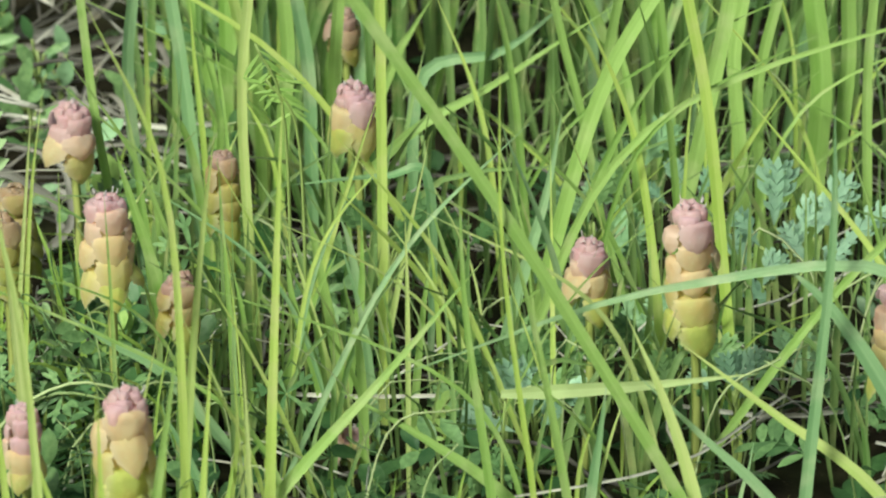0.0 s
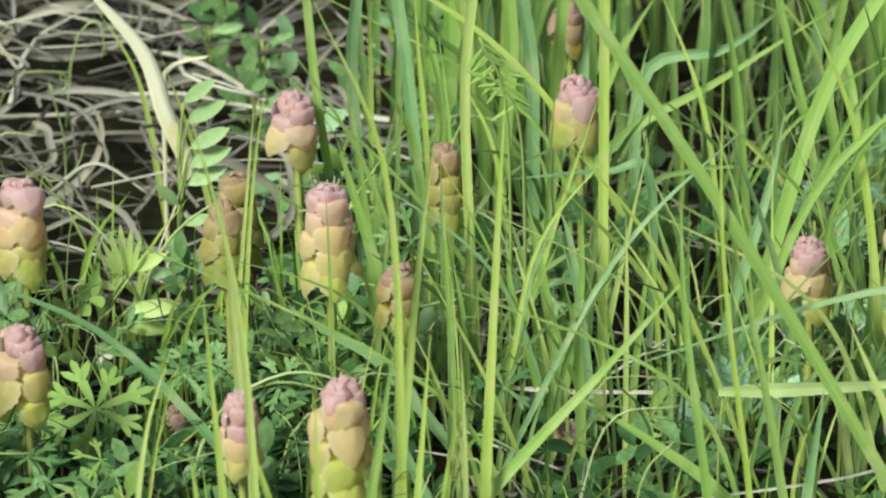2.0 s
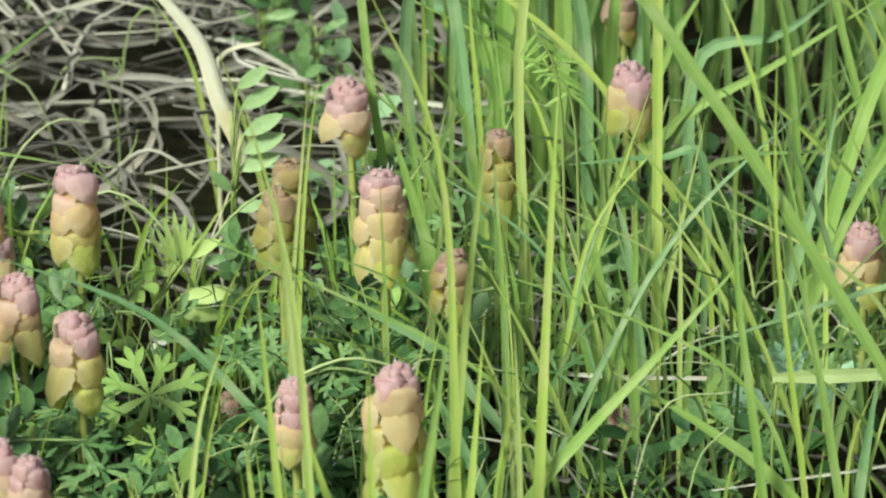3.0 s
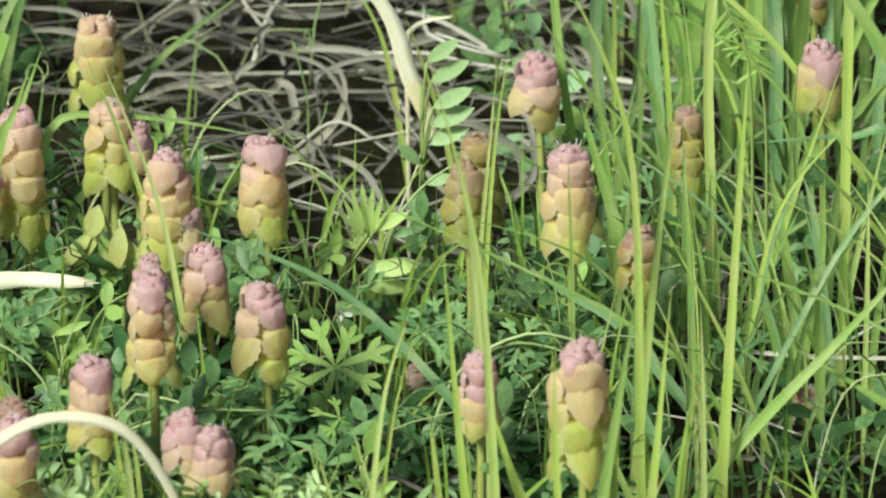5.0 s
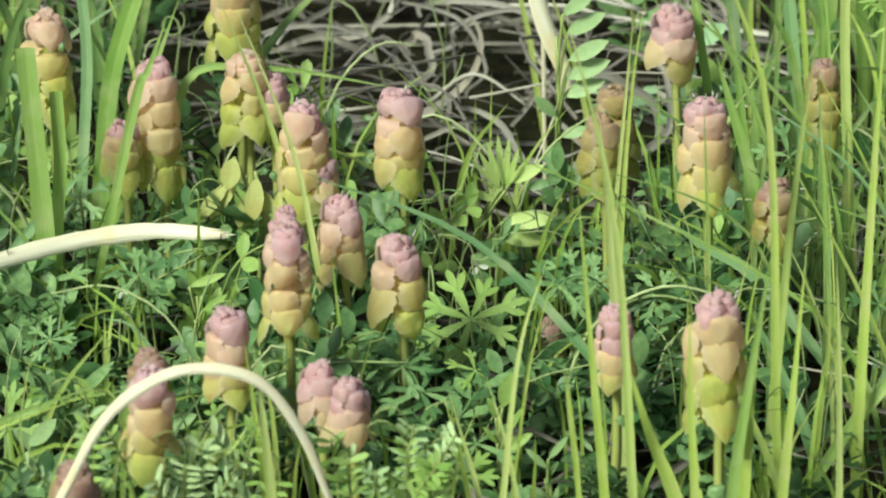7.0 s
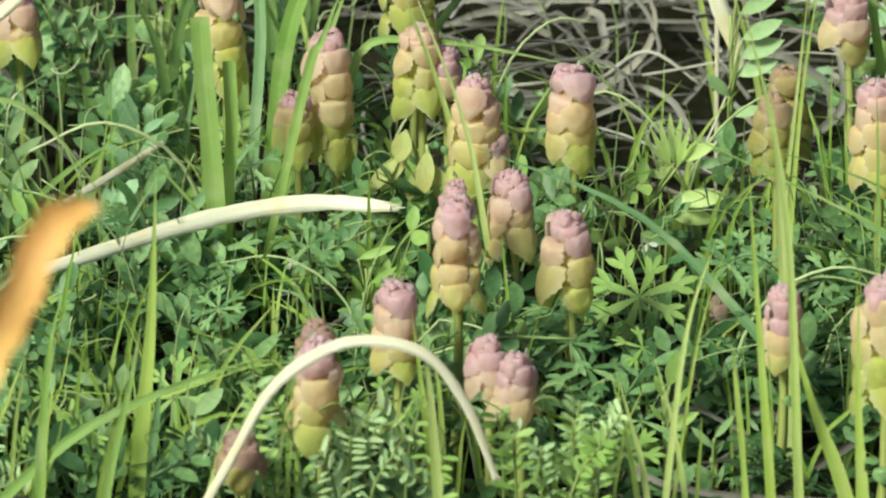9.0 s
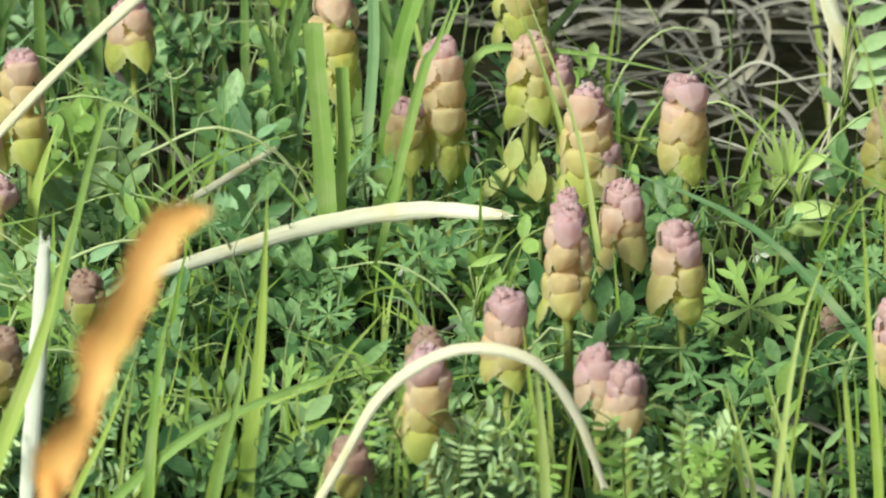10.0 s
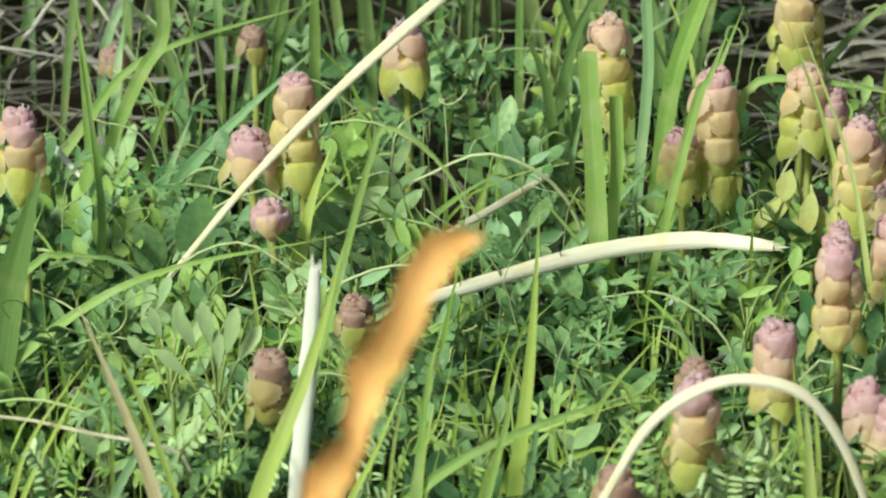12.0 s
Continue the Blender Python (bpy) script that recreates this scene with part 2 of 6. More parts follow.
def downy_mat(name, c, c2, sheen):
    """Soft nettle leaf: one pigment runs into the next towards the tip, paler along the rim."""
    m, t, out = nodes_of(name)
    uv = t.nodes.new("ShaderNodeTexCoord").outputs["UV"]
    sep = t.nodes.new("ShaderNodeSeparateXYZ")
    link(t, uv, sep.inputs[0])
    geo = t.nodes.new("ShaderNodeNewGeometry").outputs["Position"]
    rnd = t.nodes.new("ShaderNodeObjectInfo").outputs["Random"]
    col = mixed(t, ramp(t, sep.outputs[1], 0.25, 1.05), c, c2)
    col = mixed(t, ramp(t, rnd, 0.0, 1.6), col, tuple(v * 0.86 for v in c2))
    col = mixed(t, ramp(t, noised(t, 150.0, 3.0, geo), 0.42, 0.74), col, tuple(v * k for v, k in zip(c, (0.95, 0.82, 0.72))))
    col = mixed(t, ramp(t, noised(t, 520.0, 2.0, geo), 0.58, 0.9), col, tuple(min(0.85, v * 1.2 + 0.05) for v in c))
    ab = t.nodes.new("ShaderNodeMath")
    ab.operation = "PINGPONG"
    ab.inputs[1].default_value = 0.5
    link(t, sep.outputs[0], ab.inputs[0])
    rim = t.nodes.new("ShaderNodeMapRange")
    rim.inputs[1].default_value, rim.inputs[2].default_value, rim.inputs[3].default_value, rim.inputs[4].default_value = 0.02, 0.20, 0.55, 0.0
    link(t, ab.outputs[0], rim.inputs[0])
    col = mixed(t, rim.outputs[0], col, tuple(0.45 * v + 0.55 * w for v, w in zip(c, (0.84, 0.76, 0.72))))
    p = t.nodes.new("ShaderNodeBsdfPrincipled")
    link(t, col, p.inputs["Base Color"])
    p.inputs["Roughness"].default_value = 0.75
    p.inputs["Specular IOR Level"].default_value = 0.2
    p.inputs["Sheen Weight"].default_value = sheen
    p.inputs["Sheen Roughness"].default_value = 0.35
    p.inputs["Sheen Tint"].default_value = (1.0, 0.92, 0.92, 1)
    b = t.nodes.new("ShaderNodeBump")
    b.inputs["Strength"].default_value, b.inputs["Distance"].default_value = 0.6, 0.0012
    link(t, noised(t, 260.0, 3.0, geo), b.inputs["Height"])
    link(t, b.outputs[0], p.inputs["Normal"])
    tr = t.nodes.new("ShaderNodeBsdfTranslucent")
    link(t, mixed(t, 0.6, col, tuple(min(0.9, v * k) for v, k in zip(c, (1.02, 0.98, 0.84)))), tr.inputs["Color"])
    mx = t.nodes.new("ShaderNodeMixShader")
    mx.inputs[0].default_value = 0.60
    link(t, p.outputs[0], mx.inputs[1])
    link(t, tr.outputs[0], mx.inputs[2])
    link(t, mx.outputs[0], out.inputs[0])
    return m


PIGMENTS = ((0.76, 0.54, 0.66), (0.83, 0.64, 0.60), (0.83, 0.68, 0.49), (0.79, 0.69, 0.38), (0.66, 0.68, 0.24), (0.53, 0.64, 0.17), (0.34, 0.48, 0.12))
# Brownish pigments darkened: the shade of the surrounding grass is put into them.
SHADED_PIGMENTS = ((0.56, 0.39, 0.38), (0.58, 0.43, 0.34), (0.58, 0.47, 0.27), (0.54, 0.48, 0.19), (0.47, 0.48, 0.15), (0.34, 0.42, 0.10), (0.26, 0.36, 0.09))
NETTLE = [downy_mat("nettle_leaf", c, d, 0.6) for c, d in zip(PIGMENTS, PIGMENTS[1:])]
SHADED_NETTLE = [downy_mat("shaded_nettle_leaf", c, d, 0.3) for c, d in zip(SHADED_PIGMENTS, SHADED_PIGMENTS[1:])]
DOWN = plant_mat("pale_down", (0.70, 0.62, 0.68), (0.84, 0.78, 0.80), through=0.4, rough=0.7, stripes=False)
NETTLE_STEM = plant_mat("nettle_stem", (0.26, 0.30, 0.08), (0.40, 0.42, 0.14), through=0.05, rough=0.6)


def soil_mat():
    m, t, out = nodes_of("soil_litter")
    geo = t.nodes.new("ShaderNodeNewGeometry").outputs["Position"]
    a = noised(t, 60.0, 6.0, geo)
    b = noised(t, 9.0, 3.0, geo)
    c = noised(t, 300.0, 3.0, geo)
    # Near-black base: the dark of shaded gaps is put into the soil colour.
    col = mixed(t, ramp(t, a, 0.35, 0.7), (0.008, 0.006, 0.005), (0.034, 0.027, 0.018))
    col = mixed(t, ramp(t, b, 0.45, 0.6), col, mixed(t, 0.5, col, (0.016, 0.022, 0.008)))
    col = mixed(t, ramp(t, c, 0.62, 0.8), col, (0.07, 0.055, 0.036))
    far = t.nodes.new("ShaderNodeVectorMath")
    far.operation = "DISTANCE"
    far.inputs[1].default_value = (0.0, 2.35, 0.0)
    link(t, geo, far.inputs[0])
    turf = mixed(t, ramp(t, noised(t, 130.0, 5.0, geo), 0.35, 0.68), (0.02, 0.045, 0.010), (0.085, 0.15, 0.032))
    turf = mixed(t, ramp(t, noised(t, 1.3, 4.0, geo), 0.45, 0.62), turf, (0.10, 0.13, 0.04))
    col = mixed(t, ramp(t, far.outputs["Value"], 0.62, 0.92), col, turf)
    p = t.nodes.new("ShaderNodeBsdfPrincipled")
    p.inputs["Roughness"].default_value = 1.0
    p.inputs["Specular IOR Level"].default_value = 0.047
    link(t, col, p.inputs["Base Color"])
    bp = t.nodes.new("ShaderNodeBump")
    bp.inputs["Strength"].default_value, bp.inputs["Distance"].default_value = 0.8, 0.004
    link(t, a, bp.inputs["Height"])
    link(t, bp.outputs[0], p.inputs["Normal"])
    link(t, p.outputs[0], out.inputs[0])
    return m


# ---- the ground ----
def build_ground():
    xs = [-400, -60, -12, -4, -1.6, -0.9] + [-0.62 + 0.03 * i for i in range(43)] + [0.95, 1.6, 4, 12, 60, 400]
    ys = [-400, -60, -8, -1, 0.8, 1.5] + [1.8 + 0.03 * i for i in range(40)] + [3.3, 4.5, 8, 20, 60, 400]
    v, f, uv = [], [], []
    for y in ys:
        for x in xs:
            near = abs(x) < 0.7 and 1.7 < y < 3.1
            z = 0.006 * noise.noise((x * 14, y * 14, 0)) - 0.006 if near else -0.006
            v.append((x, y, z))
            uv.append((x, y))
    w = len(xs)
    for j in range(len(ys) - 1):
        for i in range(w - 1):
            a = j * w + i
            f.append((a, a + 1, a + 1 + w, a + w))
    tagged(new("ground", mesh_of("ground", v, f, soil_mat(), uv)), "soil with bits of plant litter, blackened for shade between plants", "ground", kind="structure")


build_ground()


# ---- red dead-nettles ----
def nettle_leaf_shape(var):
    """A soft heart-shaped leaf: it leaves the stem along +y, arches out, then hangs down round the spike like a shingle. Unit width."""
    r = random.Random(40 + var)
    na, nb = 14, 4
    v, f, uv = [], [], []
    ph, curl, drop, skew = r.uniform(0, 6), r.uniform(-0.03, 0.05), r.uniform(0.70, 0.82), r.uniform(-0.06, 0.06)
    for i in range(na + 1):
        s = i / na
        reach = min(1.0, s / 0.32)
        rho = 0.12 + 0.31 * math.sin(reach * math.pi / 2) + 0.05 * max(0.0, s - 0.32) / 0.68 - 0.07 * max(0.0, s - 0.80) / 0.20 + curl * s
        z = 0.06 * math.sin(math.pi * min(1.0, s / 0.45)) - drop * max(0.0, s - 0.24) ** 1.08 / 0.76
        u = s / 0.40 if s < 0.40 else (s - 0.40) / 0.60
        w = 0.14 + 0.29 * math.sin(min(1.0, u) * math.pi / 2) ** 0.7 if s < 0.40 else 0.43 * max(0.0, 1 - u ** 1.6) ** 0.9 + 0.012
        for j in range(-nb, nb + 1):
            e = j / nb
            x = w * e * (1 + (0.06 * (1 if i % 2 else -1) if abs(j) == nb else 0))
            quilt = 0.020 * math.sin(9 * s + 4.5 * abs(e) + ph) * (1 - e * e) * math.sin(math.pi * s)
            rr = rho + 0.12 * math.sin(math.pi * s) ** 0.8 * (1 - e * e) + quilt - 0.035 * math.exp(-(e * 5) ** 2) * math.sin(math.pi * s)
            v.append((x + skew * s * s, rr - 0.62 * x * x, z - 0.09 * e * e * math.sin(math.pi * min(1.0, s * 1.2)) + r.uniform(-0.006, 0.006)))
            uv.append((0.5 + 0.5 * e, s))
    m = 2 * nb + 1
    for i in range(na):
        for j in range(m - 1):
            q = i * m + j
            f.append((q, q + 1, q + 1 + m, q + m))
    return v, f, uv


LEAF_SHAPES = [nettle_leaf_shape(k) for k in range(6)]
LEAF_MESHES = {}


def nettle_leaf_mesh(level, var, dim=False):
    key = (level, var, dim)
    if key not in LEAF_MESHES:
        v, f, uv = LEAF_SHAPES[var]
        LEAF_MESHES[key] = mesh_of("leaf", v, f, HERB_PART if level == 5 else (SHADED_NETTLE if dim else NETTLE)[level], uv)
    return LEAF_MESHES[key]


def tip_hairs(rad, r):
    """Tiny pale points that stand up between the folded leaves."""
    heap = Heap()
    for k in range(5):
        a, d = r.uniform(0, 6.3), rad * r.uniform(0.1, 0.85)
        x, y = d * math.cos(a), d * math.sin(a)
        heap.add(tube([(x, y, rad * 0.5), (x * 1.15, y * 1.15, rad * 0.65), (x * 1.2, y * 1.2, rad * r.uniform(0.72, 0.90))], rad * 0.05, rad * 0.02, 3, 4))
    return heap.shape()


def dead_nettle(x, y, height, head, width, turn=45, lean=(0, 0), tone=0.0, dim=False, label=""):
    """A spike of overlapping leaf pairs on a square stem; tone shifts the pigment from purple (below 0) to green (above 0)."""
    r = random.Random(int(x * 9173 + y * 5081))
    base = Matrix.Translation((x, y, -0.004)) @ Matrix.Rotation(radians(lean[0]), 4, "Y") @ Matrix.Rotation(radians(lean[1]), 4, "X")
    plant = thing("dead_nettle", base, label or ("brownish dead-nettle spike half hidden in grass, shade in its colour" if dim else "young dead-nettle spike with mostly pink-purple leaves" if tone < -0.9 else "dead-nettle spike turning yellow-green with a faint pink tip" if tone > 1.1 else "dead-nettle spike of stacked drooping leaves, purple above and yellow-green below"), "wild plant", "dead-nettles")
    h = height + 0.004
    part("stem", tube([(0, 0, 0), (0.002, 0, h * 0.4), (0, 0.001, h - 0.006)], 0.0022, 0.0016, 6, 4), NETTLE_STEM, plant)
    pairs = max(3, round((head - 0.42 * width) / (width * r.uniform(0.27, 0.31))))
    step = max(0.0, head - 0.98 * width) / max(1, pairs - 1)
    for k in range(pairs):
        s = k / max(1, pairs - 1)
        z = h - 0.0030 - 0.16 * width - step * k
        grow = (0.92, 0.97)[k] if k < 2 else 1.0
        size = width * 0.91 * grow
        last = k >= pairs - 2 and pairs > 3
        for side in (0, 180):
            level = max(0, min(4, int(s * 3.7 + tone + 0.45 + r.uniform(-0.35, 0.35))))
            a = radians(turn + 90 * (k % 2) + side + r.uniform(-10, 10))
            ob = new("leaf", nettle_leaf_mesh(level, r.randrange(6), dim))
            ob.parent = plant
            flare = r.uniform(9, 22) if r.random() < 0.22 else 0.0
            tilt = radians((r.uniform(-2, 14) if last else -3) + r.uniform(-6, 7) + flare)
            ob.matrix_basis = Matrix.Translation((0, 0, z + r.uniform(-0.34, 0.34) * step)) @ Matrix.Rotation(a, 4, "Z") @ Matrix.Rotation(tilt, 4, "X") @ Matrix.Rotation(radians(r.uniform(-9, 9)), 4, "Y") @ Matrix.Diagonal((size * r.uniform(0.74, 1.04), size * r.uniform(0.90, 1.08), size * r.uniform(0.80, 1.10) * (1.12 if last else 1.0), 1))
    top, low = h - 0.003 - 0.16 * width, h - head + 0.55 * width
    part("inner_leaves", tube([(0, 0, low), (0, 0, (top + low) / 2), (0, 0, top)], width * 0.27, width * 0.22, 8, 8), (SHADED_NETTLE if dim else NETTLE)[max(0, min(4, int(2.4 + tone)))], plant, "folded inner leaves round the stem")
    # a few larger green leaves lower on the stem
    for k, low in enumerate((0.74, 0.40)):
        z = (h - head) * low
        for side in (0, 180):
            a = radians(turn + 45 + 90 * k + side + r.uniform(-50, 50))
            ob = new("lower_leaf", nettle_leaf_mesh(5, r.randrange(6)))
            ob.parent = plant
            size = width * r.uniform(0.26, 0.46)
            ob.matrix_basis = Matrix.Translation((0, 0, z + 0.004)) @ Matrix.Rotation(a, 4, "Z") @ Matrix.Rotation(radians(r.uniform(-10, 35)), 4, "X") @ Matrix.Diagonal((size * 0.95, size * 1.3, size * 0.9, 1))
    # small crumpled leaves folded together over the growing point
    rad, spin = width * 0.44, r.uniform(0, 6)
    for ring, (count, scale, up, tilt) in enumerate(((5, 1.00, 0.22, -8), (5, 0.78, 0.34, 6), (4, 0.46, 0.42, 30))):
        for k in range(count):
            a = spin + 0.8 * ring + 2 * math.pi * k / count + r.uniform(-0.25, 0.25)
            q = rad * scale * r.uniform(0.85, 1.15)
            ob = new("tip_leaf", nettle_leaf_mesh(0 if tone < 1.5 else 1, r.randrange(6), dim))
            ob.parent = plant
            ob.matrix_basis = Matrix.Translation((0, 0, h - 0.0028 - 0.16 * width + rad * up * r.uniform(0.8, 1.15))) @ Matrix.Rotation(a, 4, "Z") @ Matrix.Rotation(radians(tilt + r.uniform(-14, 14)), 4, "X") @ Matrix.Diagonal((q * 1.0, q * 1.55, q * 1.15, 1))
    if not dim:
        part("hairs", placed(tip_hairs(width * 0.34, r), Matrix.Translation((0, 0, h - 0.0030 - 0.10 * width))), DOWN, plant, "pale downy points at the tip")
    return plant


dead_nettle(-0.1427, 2.1916, 0.13, 0.0483, 0.0194, turn=29, lean=(-0.7, -0.4), tone=1.6)
dead_nettle(-0.1013, 2.1952, 0.11, 0.0577, 0.0195, turn=23, lean=(-1.4, -0.1), tone=0.9)
dead_nettle(-0.1169, 2.186, 0.09, 0.03, 0.0159, turn=5, lean=(0.4, 1.2), tone=1.4)
dead_nettle(-0.0756, 2.2634, 0.12, 0.0449, 0.0212, turn=-3, lean=(-0.4, 1.1), tone=1.7)
dead_nettle(-0.0712, 2.2050, 0.108, 0.0430, 0.0190, turn=34, lean=(0.5, -0.5), tone=1.9, label="ageing dead-nettle with drooping pale yellow leaves")
dead_nettle(-0.0612, 2.2077, 0.1, 0.0255, 0.016, turn=14, lean=(0.1, 0.2), tone=-0.5)
dead_nettle(-0.0495, 2.151, 0.11, 0.0503, 0.0187, turn=-10, lean=(0.7, -0.3), tone=1)
dead_nettle(-0.0446, 2.1535, 0.09, 0.028, 0.0171, turn=30, lean=(1.2, 0.8), tone=-0.3)
dead_nettle(-0.0348, 2.109, 0.09, 0.0378, 0.018, turn=34, lean=(0.8, -1.3), tone=0.1)
dead_nettle(-0.0132, 2.1611, 0.11, 0.0436, 0.0188, turn=29, lean=(0.4, -1.1), tone=0.3)
dead_nettle(-0.054, 2.0157, 0.12, 0.0492, 0.0177, turn=-4, lean=(1.4, -1.5), tone=0.2)
dead_nettle(-0.056, 2.0782, 0.1, 0.0194, 0.0121, turn=3, lean=(1.4, -1), tone=-2)
dead_nettle(-0.0121, 2.0541, 0.1, 0.0397, 0.02, turn=42, lean=(-0.6, 1.4), tone=0.7)
dead_nettle(-0.0738, 1.9913, 0.1, 0.0425, 0.0172, turn=32, lean=(1.1, 0.4), tone=0.4)
dead_nettle(-0.0988, 1.9432, 0.1, 0.0427, 0.0176, turn=1, lean=(1.3, 0.6), tone=0.4)
dead_nettle(-0.0985, 1.9909, 0.085, 0.023, 0.0156, turn=14, lean=(-0.6, -0.4), tone=0.3, dim=True)
dead_nettle(-0.0417, 1.9781, 0.085, 0.0282, 0.0152, turn=30, lean=(1.3, -0.7), tone=-1.1)
dead_nettle(-0.0291, 1.9672, 0.085, 0.0295, 0.0151, turn=24, lean=(-0.6, 0.3), tone=-1.1)
dead_nettle(-0.1223, 1.9250, 0.0735, 0.0240, 0.0172, turn=5, lean=(0.3, 0.6), tone=-1, dim=True)
dead_nettle(0.0937, 2.2716, 0.1, 0.0326, 0.0188, turn=36, lean=(-0.6, 1), tone=-1.2)
dead_nettle(0.0982, 2.1267, 0.12, 0.0493, 0.0201, turn=14, lean=(0.6, -0.9), tone=0.6)
dead_nettle(0.0942, 1.9505, 0.12, 0.0573, 0.0214, turn=8, lean=(0.6, -1.3), tone=1.4)
dead_nettle(0.0608, 2.013, 0.09, 0.0333, 0.0142, turn=-9, lean=(1.3, -0.4), tone=-0.6)
dead_nettle(0.0438, 2.1300, 0.0325, 0.0214, 0.0126, turn=15, lean=(-1.4, 0.9), tone=-1, dim=True)
dead_nettle(0.1252, 2.1243, 0.09, 0.0315, 0.0165, turn=13, lean=(-0.4, 1), tone=0.3, dim=True)
dead_nettle(0.1501, 2.2141, 0.1, 0.0384, 0.015, turn=18, lean=(-1.4, -1), tone=1.2, dim=True)
dead_nettle(0.07, 2.189, 0.1, 0.0465, 0.0158, turn=2, lean=(-1.1, -0.8), tone=1.6, dim=True)
dead_nettle(0.063, 2.1633, 0.1, 0.0399, 0.0157, turn=19, lean=(-0.5, -0.4), tone=1.6, dim=True)
dead_nettle(0.2023, 2.2533, 0.11, 0.0336, 0.0206, turn=23, lean=(-0.7, -0.1), tone=0.4)
dead_nettle(0.2732, 2.1169, 0.1, 0.0327, 0.0176, turn=27, lean=(0.7, 0.9), tone=0)
dead_nettle(0.3087, 2.0766, 0.13, 0.059, 0.0193, turn=8, lean=(-1.4, 1.3), tone=0.6)
dead_nettle(0.1897, 2.1400, 0.0171, 0.0145, 0.0150, turn=-5, lean=(-0.9, 0), tone=-1)
dead_nettle(0.3723, 2.0381, 0.11, 0.0439, 0.0161, turn=13, lean=(1.3, -0.5), tone=0.3)
dead_nettle(0.2086, 2.3639, 0.1, 0.0259, 0.014, turn=24, lean=(-1.2, 0.6), tone=-0.5, dim=True)
dead_nettle(-0.2656, 2.1472, 0.07, 0.0167, 0.0168, turn=9, lean=(-1, -1.3), tone=-1.5)
dead_nettle(-0.2771, 2.1675, 0.09, 0.0288, 0.019, turn=-1, lean=(0.7, -0.6), tone=0)
dead_nettle(-0.2581, 2.1734, 0.11, 0.0517, 0.0179, turn=20, lean=(-1, -1.4), tone=1.2)
dead_nettle(-0.2272, 2.2561, 0.1, 0.0344, 0.0196, turn=28, lean=(0.1, -0.3), tone=0.8)
dead_nettle(-0.3542, 2.1066, 0.12, 0.0393, 0.0181, turn=5, lean=(0.7, -0.5), tone=0.6)
dead_nettle(-0.2256, 2.0653, 0.07, 0.0226, 0.0166, turn=6, lean=(-0.1, -0.2), tone=0, dim=True)
dead_nettle(-0.2494, 1.9931, 0.081, 0.0332, 0.0161, turn=-7, lean=(1.4, 0.4), tone=0.3, dim=True)
dead_nettle(-0.3457, 2.2946, 0.07, 0.0151, 0.0134, turn=21, lean=(-0.5, -0.9), tone=-0.5, dim=True)
dead_nettle(-0.2929, 2.2986, 0.08, 0.0175, 0.0122, turn=26, lean=(1.3, 0.4), tone=-0.5, dim=True)


# ---- single grass blades and straws ----
TUFTS = {}


def tuft_at(x, y):
    """The tuft of grass that a blade rooted at (x, y) belongs to."""
    key = (math.floor(x / 0.075), math.floor(y / 0.075))
    if key not in TUFTS:
        TUFTS[key] = thing("grass_tuft", Matrix.Translation((x, y, 0)), "loose tuft of tall green grass blades" if x > 0.1 else "few slender grass blades rising from low herbs", "grass", "grass tufts")
    return TUFTS[key]


def grass_blade(x, y, mid, tip, width, mat=GRASS, low=None, lean=0.0, fold=0.3, twist=0.0, label="", blunt=False):
    """A blade rooted at (x, y); mid and tip: metres sideways and up from the root. lean: metres by which its tip comes forward."""
    d = Vector((x, y, 0)).normalized()
    side = Vector((d.y, -d.x, 0))
    pts = [(0, 0, -0.004)]
    if low:
        pts.append(tuple(side * low[0] + Vector((0, 0, low[1]))))
    for (u, z), k in ((mid, 0.4), (tip, 1.0)):
        pts.append(tuple(side * u - d * (lean * k) + Vector((0, 0, z))))
    face = tuple(-d + Vector((0, 0, 0.35)))
    if not twist:
        twist = 1.0 * ((x * 3571 + y * 15485) % 1 - 0.5)
    tuft = tuft_at(x, y)
    width *= 0.84 if y < 2.1 else 0.92
    if mat is GRASS_YELLOW and (x * 7919 + y * 104729) % 1 < 0.35:
        mat = GRASS_PALE
    ob = part("blade", ribbon(pts, width, 16, fold, twist, face, blunt), mat, tuft, label or BLADE_LABEL.get(mat.name, ""))
    ob.location = Vector((x, y, 0)) - tuft.location
    return ob


BLADE_LABEL = {"grass_yellow": "yellow-green sunlit blade", "grass_bluish": "blue-green blade", "dry_straw": "dry tan blade", "grass_pale": "pale yellow-green blade"}

grass_blade(0.1212, 2.012, (-0.0071, 0.169), (-0.034, 0.2391), 0.0039, GRASS_YELLOW, low=(-0.0018, 0.0504))
grass_blade(0.1148, 2.2782, (-0.0122, 0.0909), (-0.0174, 0.147), 0.0039, GRASS, low=(-0.0051, 0.0433), blunt=True)
grass_blade(0.1346, 2.18, (-0.0232, 0.093), (-0.0294, 0.1147), 0.0055, GRASS, low=(-0.0104, 0.0467))
grass_blade(0.116, 2.0213, (0.0097, 0.1332), (0.0165, 0.1901), 0.0043, GRASS_YELLOW, low=(0.0029, 0.0461))
grass_blade(0.1592, 2.1976, (-0.0053, 0.1208), (-0.0021, 0.1704), 0.0042, GRASS_YELLOW, low=(-0.0009, 0.0236), blunt=True)
grass_blade(0.1483, 2.0225, (0.0048, 0.1377), (0.0075, 0.1979), 0.0047, GRASS_YELLOW, low=(0.0013, 0.044))
grass_blade(0.2045, 2.1718, (-0.0005, 0.1063), (-0.0009, 0.1804), 0.0042, GRASS_YELLOW, low=(-0.0001, 0.0234), blunt=True)
